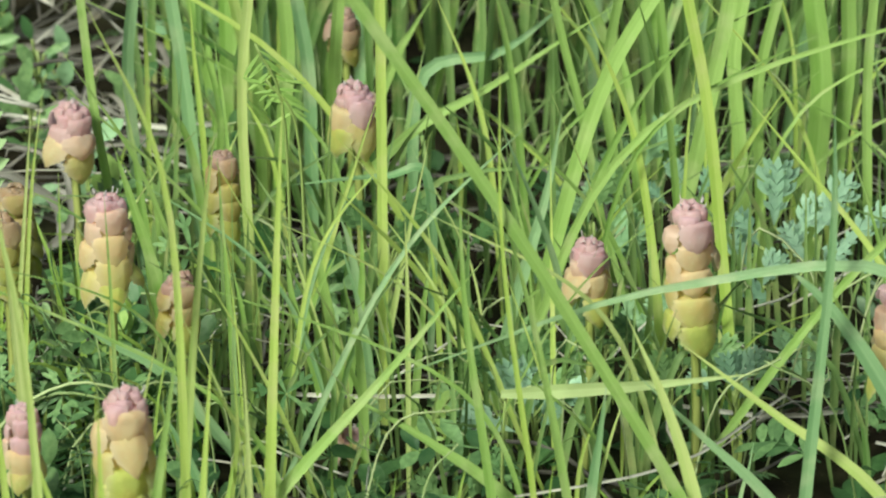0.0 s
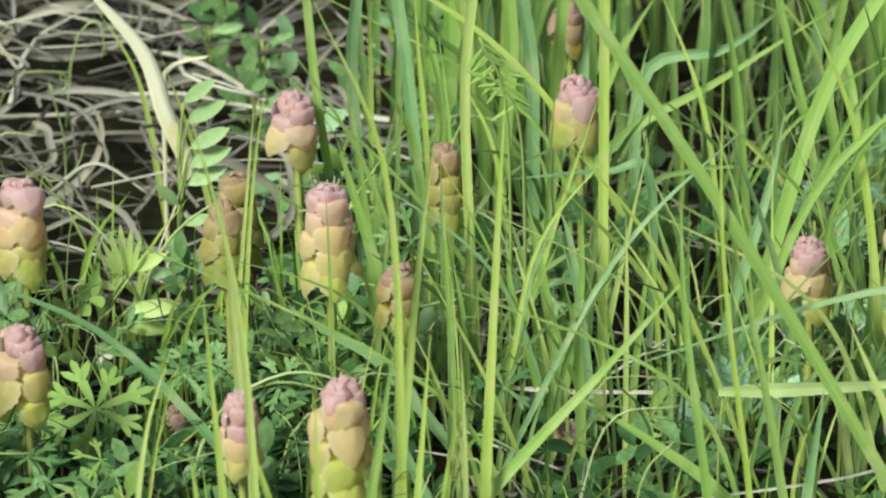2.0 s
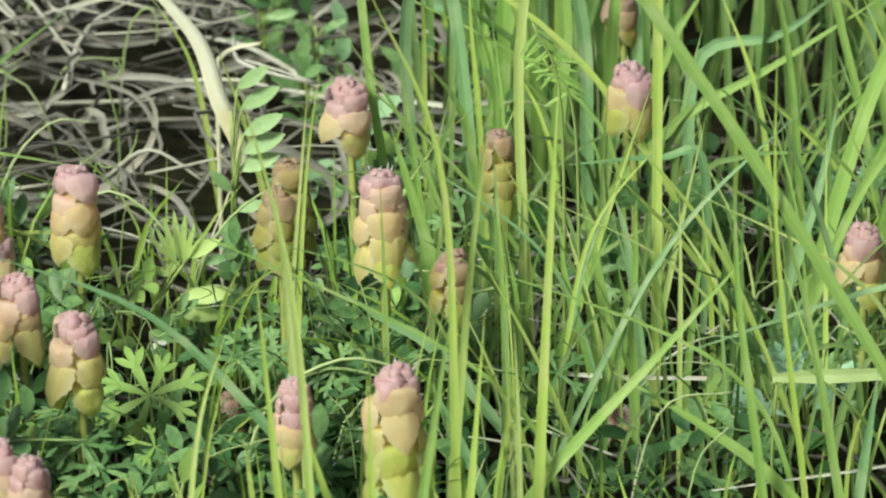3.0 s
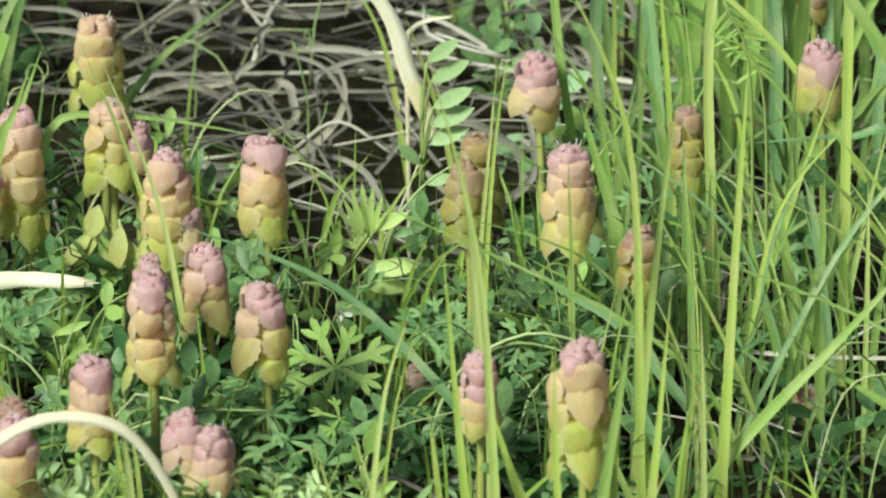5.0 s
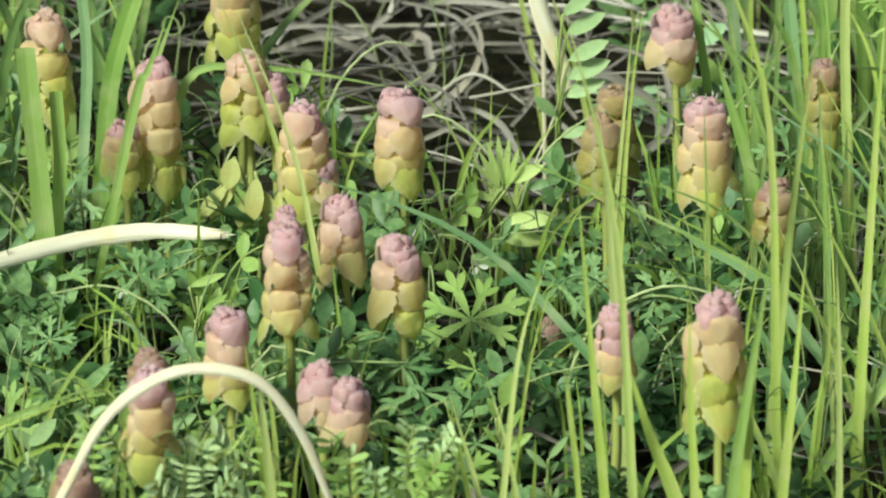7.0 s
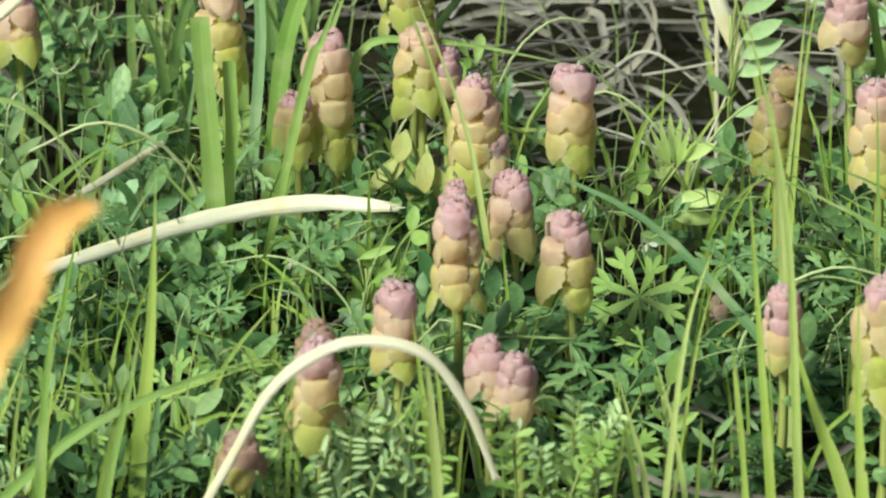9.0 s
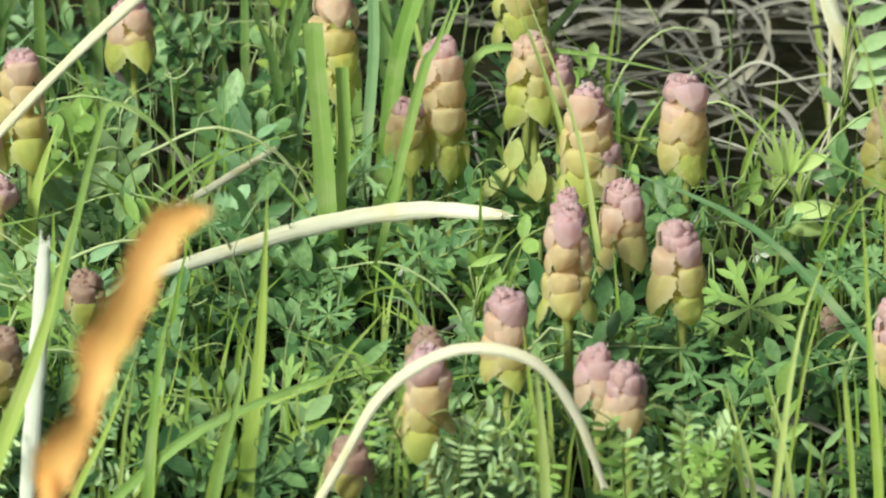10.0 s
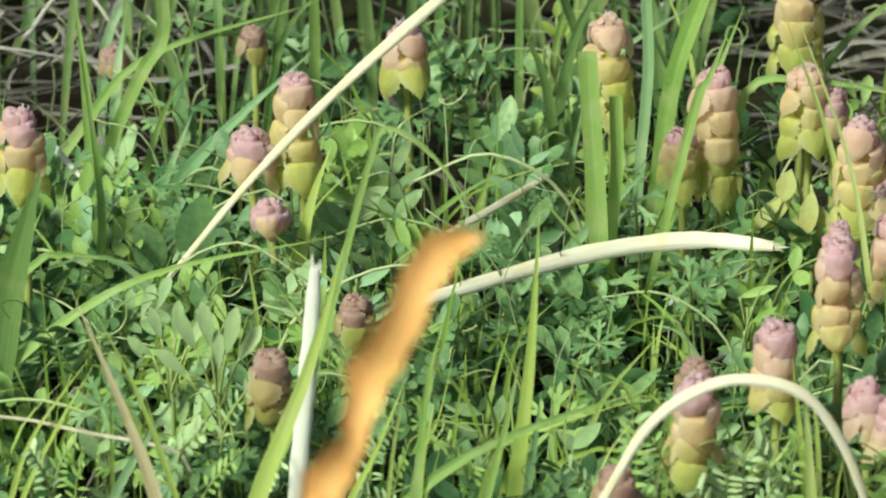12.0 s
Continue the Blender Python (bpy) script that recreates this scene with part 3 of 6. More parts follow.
grass_blade(0.3142, 2.0038, (-0.0817, 0.1489), (-0.1374, 0.2339), 0.0054, GRASS, low=(-0.0205, 0.044), twist=0.1, blunt=True)
grass_blade(0.1246, 2.0288, (0.0661, 0.088), (0.1018, 0.1328), 0.0054, GRASS, low=(0.0278, 0.0419))
grass_blade(0.2644, 2.0235, (-0.0577, 0.059), (-0.0916, 0.0801), 0.0056, GRASS, low=(-0.0286, 0.0358))
grass_blade(0.3806, 2.0114, (-0.0912, 0.1156), (-0.1905, 0.077), 0.0052, GRASS_BLUE, low=(0, 0.1167))
grass_blade(0.3105, 2.1499, (-0.0136, 0.1194), (-0.037, 0.1806), 0.0046, GRASS_YELLOW, low=(-0.0027, 0.028))
grass_blade(0.333, 2.1272, (-0.0122, 0.1342), (-0.0219, 0.1893), 0.0048, GRASS_YELLOW, low=(-0.0018, 0.0232), blunt=True)
grass_blade(0.317, 2.2342, (0.0201, 0.1113), (0.0276, 0.1552), 0.0065, GRASS, low=(0.0076, 0.0477), blunt=True)
grass_blade(0.2624, 2.2184, (0.0308, 0.1197), (0.0538, 0.1633), 0.0064, GRASS, low=(0.0129, 0.0568), blunt=True)
grass_blade(0.2588, 2.2082, (0.0437, 0.1137), (0.0761, 0.1585), 0.0038, GRASS, low=(0.0185, 0.0543))
grass_blade(0.3082, 2.2789, (-0.0222, 0.1078), (-0.0279, 0.1336), 0.0035, GRASS, low=(-0.0143, 0.0747), blunt=True)
grass_blade(0.3981, 2.2251, (-0.0025, 0.111), (-0.0007, 0.1503), 0.0041, GRASS, low=(-0.0009, 0.0477), blunt=True)
grass_blade(0.3639, 2.2731, (-0.0028, 0.0936), (0.0044, 0.1314), 0.0046, GRASS, low=(-0.0014, 0.0508), blunt=True)
grass_blade(0.3358, 2.007, (0.01, 0.1381), (0.0098, 0.1915), 0.0055, GRASS_BLUE, low=(0.0026, 0.0418))
grass_blade(0.2424, 2.1677, (0.0222, 0.095), (0.0283, 0.1297), 0.0053, GRASS_BLUE, low=(0.0097, 0.0467))
grass_blade(0.2465, 2.0118, (-0.0154, 0.1377), (-0.0167, 0.2177), 0.0028, GRASS_YELLOW, low=(-0.0042, 0.044))
grass_blade(0.1892, 2.1429, (-0.0147, 0.0647), (-0.0217, 0.0897), 0.0033, GRASS_YELLOW, low=(-0.0045, 0.0232))
grass_blade(0.2004, 2.1722, (0.0127, 0.0766), (0.0217, 0.121), 0.003, GRASS_YELLOW, low=(0.004, 0.0281))
grass_blade(0.2322, 2.018, (-0.0133, 0.1122), (-0.0158, 0.1614), 0.0042, GRASS, low=(-0.0043, 0.0419))
grass_blade(0.2604, 2.0148, (-0.0179, 0.1078), (-0.0309, 0.1592), 0.004, GRASS, low=(-0.006, 0.0419))
grass_blade(0.2596, 2.0244, (0.0112, 0.0602), (0.0167, 0.0789), 0.002, GRASS_YELLOW, low=(0.0064, 0.0376))
grass_blade(0.2598, 2.022, (0.0067, 0.0612), (0.0095, 0.0854), 0.0046, GRASS_BLUE, low=(0.0039, 0.0386))
grass_blade(0.3961, 2.0071, (-0.0685, 0.069), (-0.1028, 0.0957), 0.0052, GRASS_YELLOW, low=(-0.0339, 0.0424))
grass_blade(0.3565, 2.0122, (-0.0524, 0.0596), (-0.0787, 0.0855), 0.0052, GRASS_BLUE, low=(-0.03, 0.0375))
grass_blade(0.4069, 2.0057, (-0.0583, 0.1074), (-0.0786, 0.1275), 0.008, GRASS_BLUE, low=(-0.0356, 0.071))
grass_blade(0.0676, 2.0315, (-0.0055, 0.1014), (-0.0099, 0.1529), 0.0059, GRASS_YELLOW, low=(-0.0021, 0.044))
grass_blade(0.0631, 2.1564, (0.0077, 0.1074), (0.0108, 0.1431), 0.0021, GRASS_YELLOW, low=(0.0029, 0.0462))
grass_blade(0.1588, 2.1183, (-0.0589, 0.0622), (-0.0761, 0.074), 0.0054, GRASS_BLUE, low=(-0.0385, 0.0481))
grass_blade(0.2247, 2.2009, (-0.0171, 0.0909), (-0.0538, 0.0871), 0.0041, GRASS_BLUE, low=(0, 0.0867))
grass_blade(0.1663, 2.294, (0.0941, 0.0936), (0.1422, 0.1269), 0.0046, GRASS, low=(0.0521, 0.0652))
grass_blade(0.2326, 2.3217, (0.0335, 0.0946), (0.0601, 0.1162), 0.0058, GRASS_BLUE, low=(0, 0.0803))
grass_blade(0.1655, 2.1758, (0.0226, 0.0879), (0.0381, 0.1377), 0.0032, GRASS_YELLOW, low=(0.0073, 0.0328))
grass_blade(0.1896, 2.326, (0.04, 0.1018), (0.05, 0.1184), 0.004, GRASS, low=(0.0321, 0.0851))
grass_blade(0.3128, 2.2899, (-0.0099, 0.0892), (-0.0047, 0.1271), 0.0044, GRASS, low=(-0.0051, 0.051), blunt=True)
grass_blade(0.3371, 2.3044, (-0.0075, 0.0849), (-0.0113, 0.1205), 0.004, GRASS, low=(-0.0037, 0.0464), blunt=True)
grass_blade(0.3844, 2.2881, (0.0044, 0.0871), (0.0002, 0.1272), 0.0098, GRASS, low=(0.0019, 0.0438), blunt=True)
grass_blade(0.3929, 2.293, (0.0066, 0.092), (0.0058, 0.1252), 0.0067, GRASS, low=(0.0031, 0.0487), blunt=True)
grass_blade(0.3624, 2.3017, (-0.0063, 0.092), (-0.0024, 0.123), 0.0062, GRASS, low=(-0.0035, 0.056), blunt=True)
grass_blade(0.1466, 2.3027, (-0.0089, 0.1034), (-0.0128, 0.1317), 0.0057, GRASS_BLUE, low=(-0.0051, 0.0653), blunt=True)
grass_blade(0.1502, 2.2967, (-0.0074, 0.1032), (-0.0091, 0.1314), 0.0026, GRASS_YELLOW, low=(-0.0046, 0.0699))
grass_blade(0.1218, 2.3054, (-0.0049, 0.0987), (-0.002, 0.1316), 0.0053, GRASS_BLUE, low=(-0.0025, 0.0557), blunt=True)
grass_blade(0.1742, 2.3164, (0.0065, 0.0967), (0.0046, 0.1252), 0.0062, GRASS, low=(0.0039, 0.0632), blunt=True)
grass_blade(0.1962, 2.3372, (0.0054, 0.0974), (0.0067, 0.1165), 0.0054, GRASS, low=(0.0042, 0.0781), blunt=True)
grass_blade(0.1903, 2.3148, (-0.0019, 0.092), (-0.0071, 0.1253), 0.0058, GRASS_BLUE, low=(-0.0011, 0.0584), blunt=True)
grass_blade(0.152, 2.285, (-0.0014, 0.091), (-0.0107, 0.1264), 0.0035, GRASS, low=(-0.0008, 0.0578))
grass_blade(0.3083, 2.2023, (-0.0141, 0.0566), (-0.023, 0.0891), 0.0034, GRASS, low=(-0.0063, 0.0285))
grass_blade(0.2015, 2.1722, (-0.0095, 0.0744), (-0.0136, 0.0882), 0.0042, GRASS_BLUE, low=(-0.0054, 0.0467))
grass_blade(0.2503, 2.1565, (-0.0217, 0.0695), (-0.03, 0.0969), 0.0038, GRASS, low=(-0.009, 0.0327))
grass_blade(0.1904, 2.1632, (-0.0119, 0.0765), (-0.0159, 0.097), 0.0046, GRASS, low=(-0.0058, 0.0419))
grass_blade(0.1867, 2.1634, (0.0086, 0.0603), (0.0088, 0.0923), 0.0051, GRASS, low=(0.0042, 0.0327))
grass_blade(0.1849, 2.1536, (-0.0158, 0.0603), (-0.0186, 0.0877), 0.0046, GRASS, low=(-0.0076, 0.0326))
grass_blade(0.1524, 2.1469, (-0.0028, 0.06), (-0.0087, 0.0874), 0.0042, GRASS, low=(-0.0011, 0.0278))
grass_blade(0.2005, 2.1518, (-0.0063, 0.0556), (-0.0145, 0.0877), 0.0038, GRASS_BLUE, low=(-0.0023, 0.0233))
grass_blade(0.1589, 2.1561, (0.0155, 0.0555), (0.0273, 0.0828), 0.0042, GRASS, low=(0.0057, 0.0233))
grass_blade(0.1463, 2.1275, (-0.0023, 0.0596), (-0.0064, 0.1315), 0.0042, GRASS, low=(-0.0008, 0.0231))
grass_blade(0.3093, 2.0093, (-0.0203, 0.0773), (-0.0346, 0.1118), 0.006, GRASS_YELLOW, low=(-0.0099, 0.0419))
grass_blade(0.3424, 2.1564, (-0.02, 0.0557), (-0.0257, 0.0832), 0.0034, GRASS_YELLOW, low=(-0.009, 0.0281))
grass_blade(0.2948, 2.1416, (0.0061, 0.0556), (0.0058, 0.0853), 0.0038, GRASS, low=(0.0022, 0.0233))
grass_blade(0.227, 2.1694, (-0.0035, 0.0606), (-0.0066, 0.0881), 0.0025, GRASS_YELLOW, low=(-0.0014, 0.0281))
grass_blade(0.2124, 2.1504, (0.0049, 0.0602), (0.0081, 0.083), 0.0034, GRASS, low=(0.0017, 0.0233))
grass_blade(0.1268, 1.9937, (-0.0239, 0.0769), (-0.0161, 0.1281), 0.0031, GRASS_YELLOW, low=(-0.009, 0.0331))
grass_blade(0.1334, 2.0286, (0.0054, 0.0687), (0.0038, 0.0992), 0.0024, GRASS_YELLOW, low=(0.003, 0.0419))
grass_blade(0.1422, 2.037, (-0.002, 0.0557), (-0.0028, 0.0712), 0.002, GRASS_YELLOW, low=(-0.0012, 0.0376))
grass_blade(0.3108, 2.0237, (0.0097, 0.047), (0.0115, 0.0581), 0.0018, GRASS_BLUE, low=(0.0069, 0.0354))
grass_blade(0.0185, 1.9418, (0.01, 0.1049), (0.0196, 0.1393), 0.0029, GRASS_YELLOW, low=(0.0042, 0.0493))
grass_blade(0.0345, 1.9501, (-0.0116, 0.0702), (-0.0177, 0.0926), 0.0023, GRASS_YELLOW, low=(-0.0069, 0.0452))
grass_blade(0.0606, 1.9496, (-0.0076, 0.1009), (-0.0125, 0.1614), 0.0042, GRASS_YELLOW, low=(-0.003, 0.0451))
grass_blade(0.0695, 1.9452, (-0.0093, 0.1529), (-0.0271, 0.2321), 0.004, GRASS_YELLOW, low=(-0.0024, 0.0472))
grass_blade(0.0659, 2.1384, (0.006, 0.1117), (0.0115, 0.1561), 0.0023, GRASS_YELLOW, low=(0.0022, 0.0461))
grass_blade(0.0947, 1.953, (-0.0216, 0.067), (-0.0324, 0.103), 0.0062, GRASS_YELLOW, low=(-0.0128, 0.043))
grass_blade(0.092, 2.0511, (-0.0748, 0.0933), (-0.1387, 0.1217), 0.005, GRASS_BLUE, low=(-0.0184, 0.027))
grass_blade(0.0887, 2.0609, (0.0013, 0.0495), (0.0017, 0.0706), 0.0022, GRASS_YELLOW, low=(0.0005, 0.0226))
grass_blade(0.0934, 1.9575, (-0.0056, 0.0607), (-0.0087, 0.0842), 0.0039, GRASS_YELLOW, low=(-0.0035, 0.0409))
grass_blade(0.0177, 1.9547, (-0.0103, 0.0629), (-0.015, 0.0821), 0.0023, GRASS_YELLOW, low=(-0.0066, 0.0431))
grass_blade(0.0316, 1.9673, (0.0025, 0.0502), (0.0025, 0.062), 0.0016, GRASS_YELLOW, low=(0.0017, 0.0367))
grass_blade(0.0529, 1.954, (-0.0068, 0.0692), (-0.0094, 0.0948), 0.0025, GRASS_YELLOW, low=(-0.0039, 0.0431))
grass_blade(-0.0375, 2.1506, (-0.0232, 0.1034), (-0.0419, 0.1551), 0.0035, GRASS_YELLOW, low=(-0.0072, 0.0371))
grass_blade(-0.0953, 2.2060, (0.0320, 0.1000), (0.0850, 0.0900), 0.0038, GRASS, low=(0.0, 0.0900), twist=0.1)
grass_blade(-0.1315, 2.24, (0.0093, 0.0849), (0.0204, 0.1216), 0.0076, GRASS, low=(0.0037, 0.0381), blunt=True)
grass_blade(-0.1377, 2.2402, (0.0058, 0.0872), (0.0047, 0.1197), 0.0048, GRASS_BLUE, low=(0.0022, 0.0381), blunt=True)
grass_blade(-0.1619, 2.2624, (0.0148, 0.0163), (0.032, 0.0396), 0.0049, GRASS)
grass_blade(-0.1282, 2.2393, (0.0222, 0.0871), (0.0326, 0.1169), 0.0039, GRASS, low=(0.0127, 0.0546))
grass_blade(-0.1647, 2.0422, (0.0306, 0.0385), (0.0579, 0.0424), 0.0036, GRASS, low=(0, 0.0258))
grass_blade(-0.0554, 1.9561, (-0.0062, 0.0736), (-0.0099, 0.1055), 0.0035, GRASS_YELLOW, low=(-0.0033, 0.0431))
grass_blade(-0.1156, 1.961, (0.006, 0.0543), (0.008, 0.0714), 0.0019, GRASS_YELLOW, low=(0.0042, 0.041))
grass_blade(-0.052, 1.9643, (0.0039, 0.0522), (0.0065, 0.0651), 0.0019, GRASS_YELLOW, low=(0.0028, 0.0389))
grass_blade(0.1032, 1.9532, (0.0043, 0.0842), (0.0077, 0.1201), 0.0058, GRASS_YELLOW, low=(0.002, 0.043))
grass_blade(0.116, 1.9531, (0.0059, 0.0842), (0.0098, 0.141), 0.0046, GRASS_YELLOW, low=(0.0027, 0.043))
grass_blade(0.1387, 1.9526, (-0.0017, 0.0989), (-0.0033, 0.1366), 0.0031, GRASS_YELLOW, low=(-0.0006, 0.043))
grass_blade(0.0903, 1.9581, (0.0072, 0.0585), (0.019, 0.0411), 0.0027, GRASS_YELLOW, low=(0.0108, 0.08))
grass_blade(0.1403, 2.041, (-0.019, 0.0534), (-0.0272, 0.0709), 0.0052, GRASS_BLUE, low=(-0.0085, 0.0269))
grass_blade(0.1238, 2.2192, (-0.0086, 0.0914), (-0.0133, 0.1235), 0.0039, GRASS, low=(-0.0038, 0.0449))
grass_blade(-0.0792, 2.0737, (-0.0255, 0.0502), (-0.0415, 0.0596), 0.002, GRASS_BLUE)
grass_blade(-0.1259, 1.9666, (-0.017, 0.0655), (-0.0067, 0.1162), 0.0016, GRASS_YELLOW, low=(-0.0092, 0.0388))
grass_blade(-0.1259, 1.9697, (0.0099, 0.063), (0.0301, 0.0944), 0.0018, GRASS_BLUE, low=(0.0052, 0.0367))
grass_blade(-0.1021, 2.0845, (-0.0341, 0.0369), (-0.0299, 0.0748), 0.0021, GRASS_BLUE, low=(-0.0182, 0.0227))
grass_blade(-0.1162, 1.9602, (0.0278, 0.0669), (0.0378, 0.0815), 0.0023, GRASS_BLUE, low=(0.0155, 0.041))
grass_blade(-0.388, 2.0329, (0.0844, 0.0777), (0.159, 0.0931), 0.0051, GRASS, low=(0.0288, 0.036))
grass_blade(-0.1628, 1.9573, (0.0086, 0.0951), (0.0115, 0.1508), 0.0069, GRASS_YELLOW, low=(0.0034, 0.0432), twist=0.05)
grass_blade(-0.1606, 1.9684, (0.0071, 0.0579), (0.0095, 0.0794), 0.0043, GRASS_BLUE, low=(0.0043, 0.0379))
grass_blade(-0.2723, 1.9474, (-0.0194, 0.0739), (-0.0376, 0.1228), 0.0058, STRAW, low=(-0.0102, 0.0432), twist=0.1)
grass_blade(-0.2644, 1.9481, (-0.0242, 0.0847), (-0.0393, 0.1179), 0.0027, GRASS_YELLOW, low=(-0.011, 0.0432))
grass_blade(-0.344, 1.9477, (0.0282, 0.067), (0.0413, 0.0902), 0.0023, GRASS_YELLOW, low=(0.0148, 0.0389))
grass_blade(-0.3907, 2.2355, (0.0668, 0.0849), (0.1301, 0.1045), 0.0046, GRASS, low=(0.0378, 0.0526))
grass_blade(-0.3387, 2.2305, (0.0458, 0.0603), (0.0788, 0.0915), 0.0065, GRASS_BLUE, low=(0.0247, 0.0358))
grass_blade(-0.372, 2.134, (0.0141, 0.053), (0.0208, 0.0825), 0.0127, GRASS, low=(0.0049, 0.021))
grass_blade(-0.277, 2.124, (-0.0449, 0.0559), (-0.0783, 0.05), 0.0035, GRASS_BLUE, low=(-0.0162, 0.0231))
grass_blade(-0.3147, 2.2065, (0.0138, 0.0331), (0.0194, 0.0459), 0.0119, GRASS, low=(0.0082, 0.0214))
grass_blade(-0.3359, 2.232, (0.018, 0.0664), (0.0314, 0.092), 0.0035, GRASS, low=(0.0087, 0.0359))
grass_blade(-0.3358, 2.1377, (0.0074, 0.0646), (-0.0011, 0.1505), 0.0055, GRASS, low=(0.0023, 0.0233))
grass_blade(-0.2617, 2.155, (0.0084, 0.0603), (0.0171, 0.0877), 0.0068, GRASS_YELLOW, low=(0.0028, 0.0234))
grass_blade(-0.3309, 2.211, (0.0178, 0.0519), (0.0279, 0.0775), 0.0048, GRASS_BLUE, low=(0.0064, 0.0214))
grass_blade(-0.3621, 2.2278, (0.0441, 0.0967), (0.0445, 0.1176), 0.0056, GRASS, low=(0.0328, 0.0759), blunt=True)
grass_blade(-0.3487, 2.2035, (0.0147, 0.0471), (0.0248, 0.0656), 0.0035, GRASS, low=(0.0066, 0.0237))
grass_blade(-0.2607, 1.9174, (0.0347, 0.1054), (0.0477, 0.1531), 0.0076, GRASS_YELLOW, low=(0.0171, 0.0577), twist=0.05)
grass_blade(-0.0332, 2.1049, (-0.0182, 0.1128), (-0.0395, 0.1723), 0.0026, GRASS_YELLOW, low=(-0.0096, 0.0659), twist=0.2)
grass_blade(0.0216, 1.958, (0.0112, 0.0949), (0.0198, 0.1286), 0.0015, GRASS_YELLOW, low=(0.0045, 0.0431), twist=0.2)
grass_blade(-0.0002, 1.9582, (0.0088, 0.0608), (0.0156, 0.0778), 0.0015, GRASS_YELLOW, low=(0.0058, 0.0431), twist=0.2)
grass_blade(-0.2096, 2.0177, (0.0179, 0.0421), (0.0244, 0.0727), 0.0018, GRASS_YELLOW, low=(0.0076, 0.0201), twist=0.2)
grass_blade(-0.1446, 1.9377, (0.0182, 0.069), (0.0278, 0.0838), 0.0015, GRASS_YELLOW, low=(0.0103, 0.0429), twist=0.2)
grass_blade(-0.2331, 1.9323, (0.0281, 0.0686), (0.0392, 0.098), 0.0031, GRASS_YELLOW, low=(0.0161, 0.0429), twist=0.2)
grass_blade(-0.1739, 1.965, (0.0167, 0.0654), (0.0205, 0.0911), 0.0027, GRASS_YELLOW, low=(0.009, 0.039))
grass_blade(-0.1996, 1.9624, (0.0095, 0.061), (0.0124, 0.0782), 0.0023, GRASS_YELLOW, low=(0.0055, 0.039))
grass_blade(-0.2161, 2.08, (0.0063, 0.0409), (0.0094, 0.0544), 0.0016, GRASS, low=(0.0031, 0.0228))
grass_blade(-0.107, 1.9757, (0.0019, 0.0547), (0.0027, 0.0676), 0.0018, GRASS_YELLOW, low=(0.0012, 0.0368))
grass_blade(-0.053, 1.9764, (-0.0035, 0.0653), (-0.0058, 0.0781), 0.0027, GRASS_YELLOW, low=(-0.0019, 0.0389))
grass_blade(-0.2203, 1.9736, (0.0476, 0.0505), (0.11, 0.0728), 0.0027, GRASS_YELLOW, low=(0.0299, 0.0374))
grass_blade(-0.2487, 2.1977, (0.0367, 0.0401), (0.0646, 0.0611), 0.0034, GRASS)
grass_blade(-0.1967, 2.1511, (0.0189, 0.0465), (0.0314, 0.0672), 0.0029, GRASS_BLUE, low=(0.0084, 0.0233))
grass_blade(-0.1184, 2.1581, (-0.0387, 0.0599), (-0.0535, 0.0757), 0.0021, GRASS, low=(-0.0131, 0.0233))
grass_blade(-0.3443, 1.9524, (0.0188, 0.0608), (0.0409, 0.0924), 0.0027, GRASS_YELLOW, low=(0.0103, 0.0368))
grass_blade(-0.3148, 1.955, (0.0302, 0.0629), (0.0421, 0.0799), 0.0043, GRASS_BLUE, low=(0.016, 0.0368))
grass_blade(-0.1953, 1.9409, (0.0057, 0.0647), (0.0089, 0.0774), 0.0042, GRASS_YELLOW, low=(0.0031, 0.0386))
grass_blade(-0.1996, 1.9447, (0.0133, 0.0561), (0.0166, 0.071), 0.0015, GRASS_YELLOW, low=(0.0079, 0.0365))
grass_blade(-0.2165, 2.0469, (0.0103, 0.0447), (0.0124, 0.049), 0.002, GRASS, low=(0.0046, 0.0225))
grass_blade(-0.1986, 1.945, (0.009, 0.0754), (0.0156, 0.109), 0.0027, GRASS_YELLOW, low=(0.0042, 0.0391))
grass_blade(-0.188, 2.2983, (0.0025, 0.0146), (0.0049, 0.0218), 0.0018, GRASS)
grass_blade(-0.1836, 2.2374, (-0.0028, 0.0218), (-0.0057, 0.0385), 0.002, GRASS)
grass_blade(-0.1689, 2.2382, (0.0081, 0.0498), (0.0117, 0.0733), 0.0035, GRASS_BLUE, low=(0.0032, 0.0227))
grass_blade(-0.1616, 2.2712, (0.0136, 0.0191), (0.0293, 0.038), 0.0044, GRASS)
grass_blade(-0.177, 2.2221, (0.0002, 0.0119), (0.0006, 0.0308), 0.0022, GRASS_YELLOW)
grass_blade(-0.1598, 2.1755, (0.0056, 0.014), (0.0175, 0.0254), 0.0015, GRASS_BLUE)
grass_blade(-0.1118, 1.9388, (0.006, 0.0583), (0.0072, 0.0817), 0.0017, GRASS_YELLOW, low=(0.0039, 0.0407))
grass_blade(-0.0753, 1.9485, (-0.0049, 0.0542), (-0.0058, 0.0671), 0.0015, GRASS_BLUE, low=(-0.003, 0.0365))
grass_blade(-0.101, 1.9433, (0.0152, 0.0583), (0.023, 0.0775), 0.0023, GRASS_BLUE, low=(0.0093, 0.0386))
grass_blade(-0.1767, 1.9455, (0.0098, 0.0605), (0.0141, 0.0838), 0.005, GRASS_YELLOW, low=(0.0054, 0.0365))

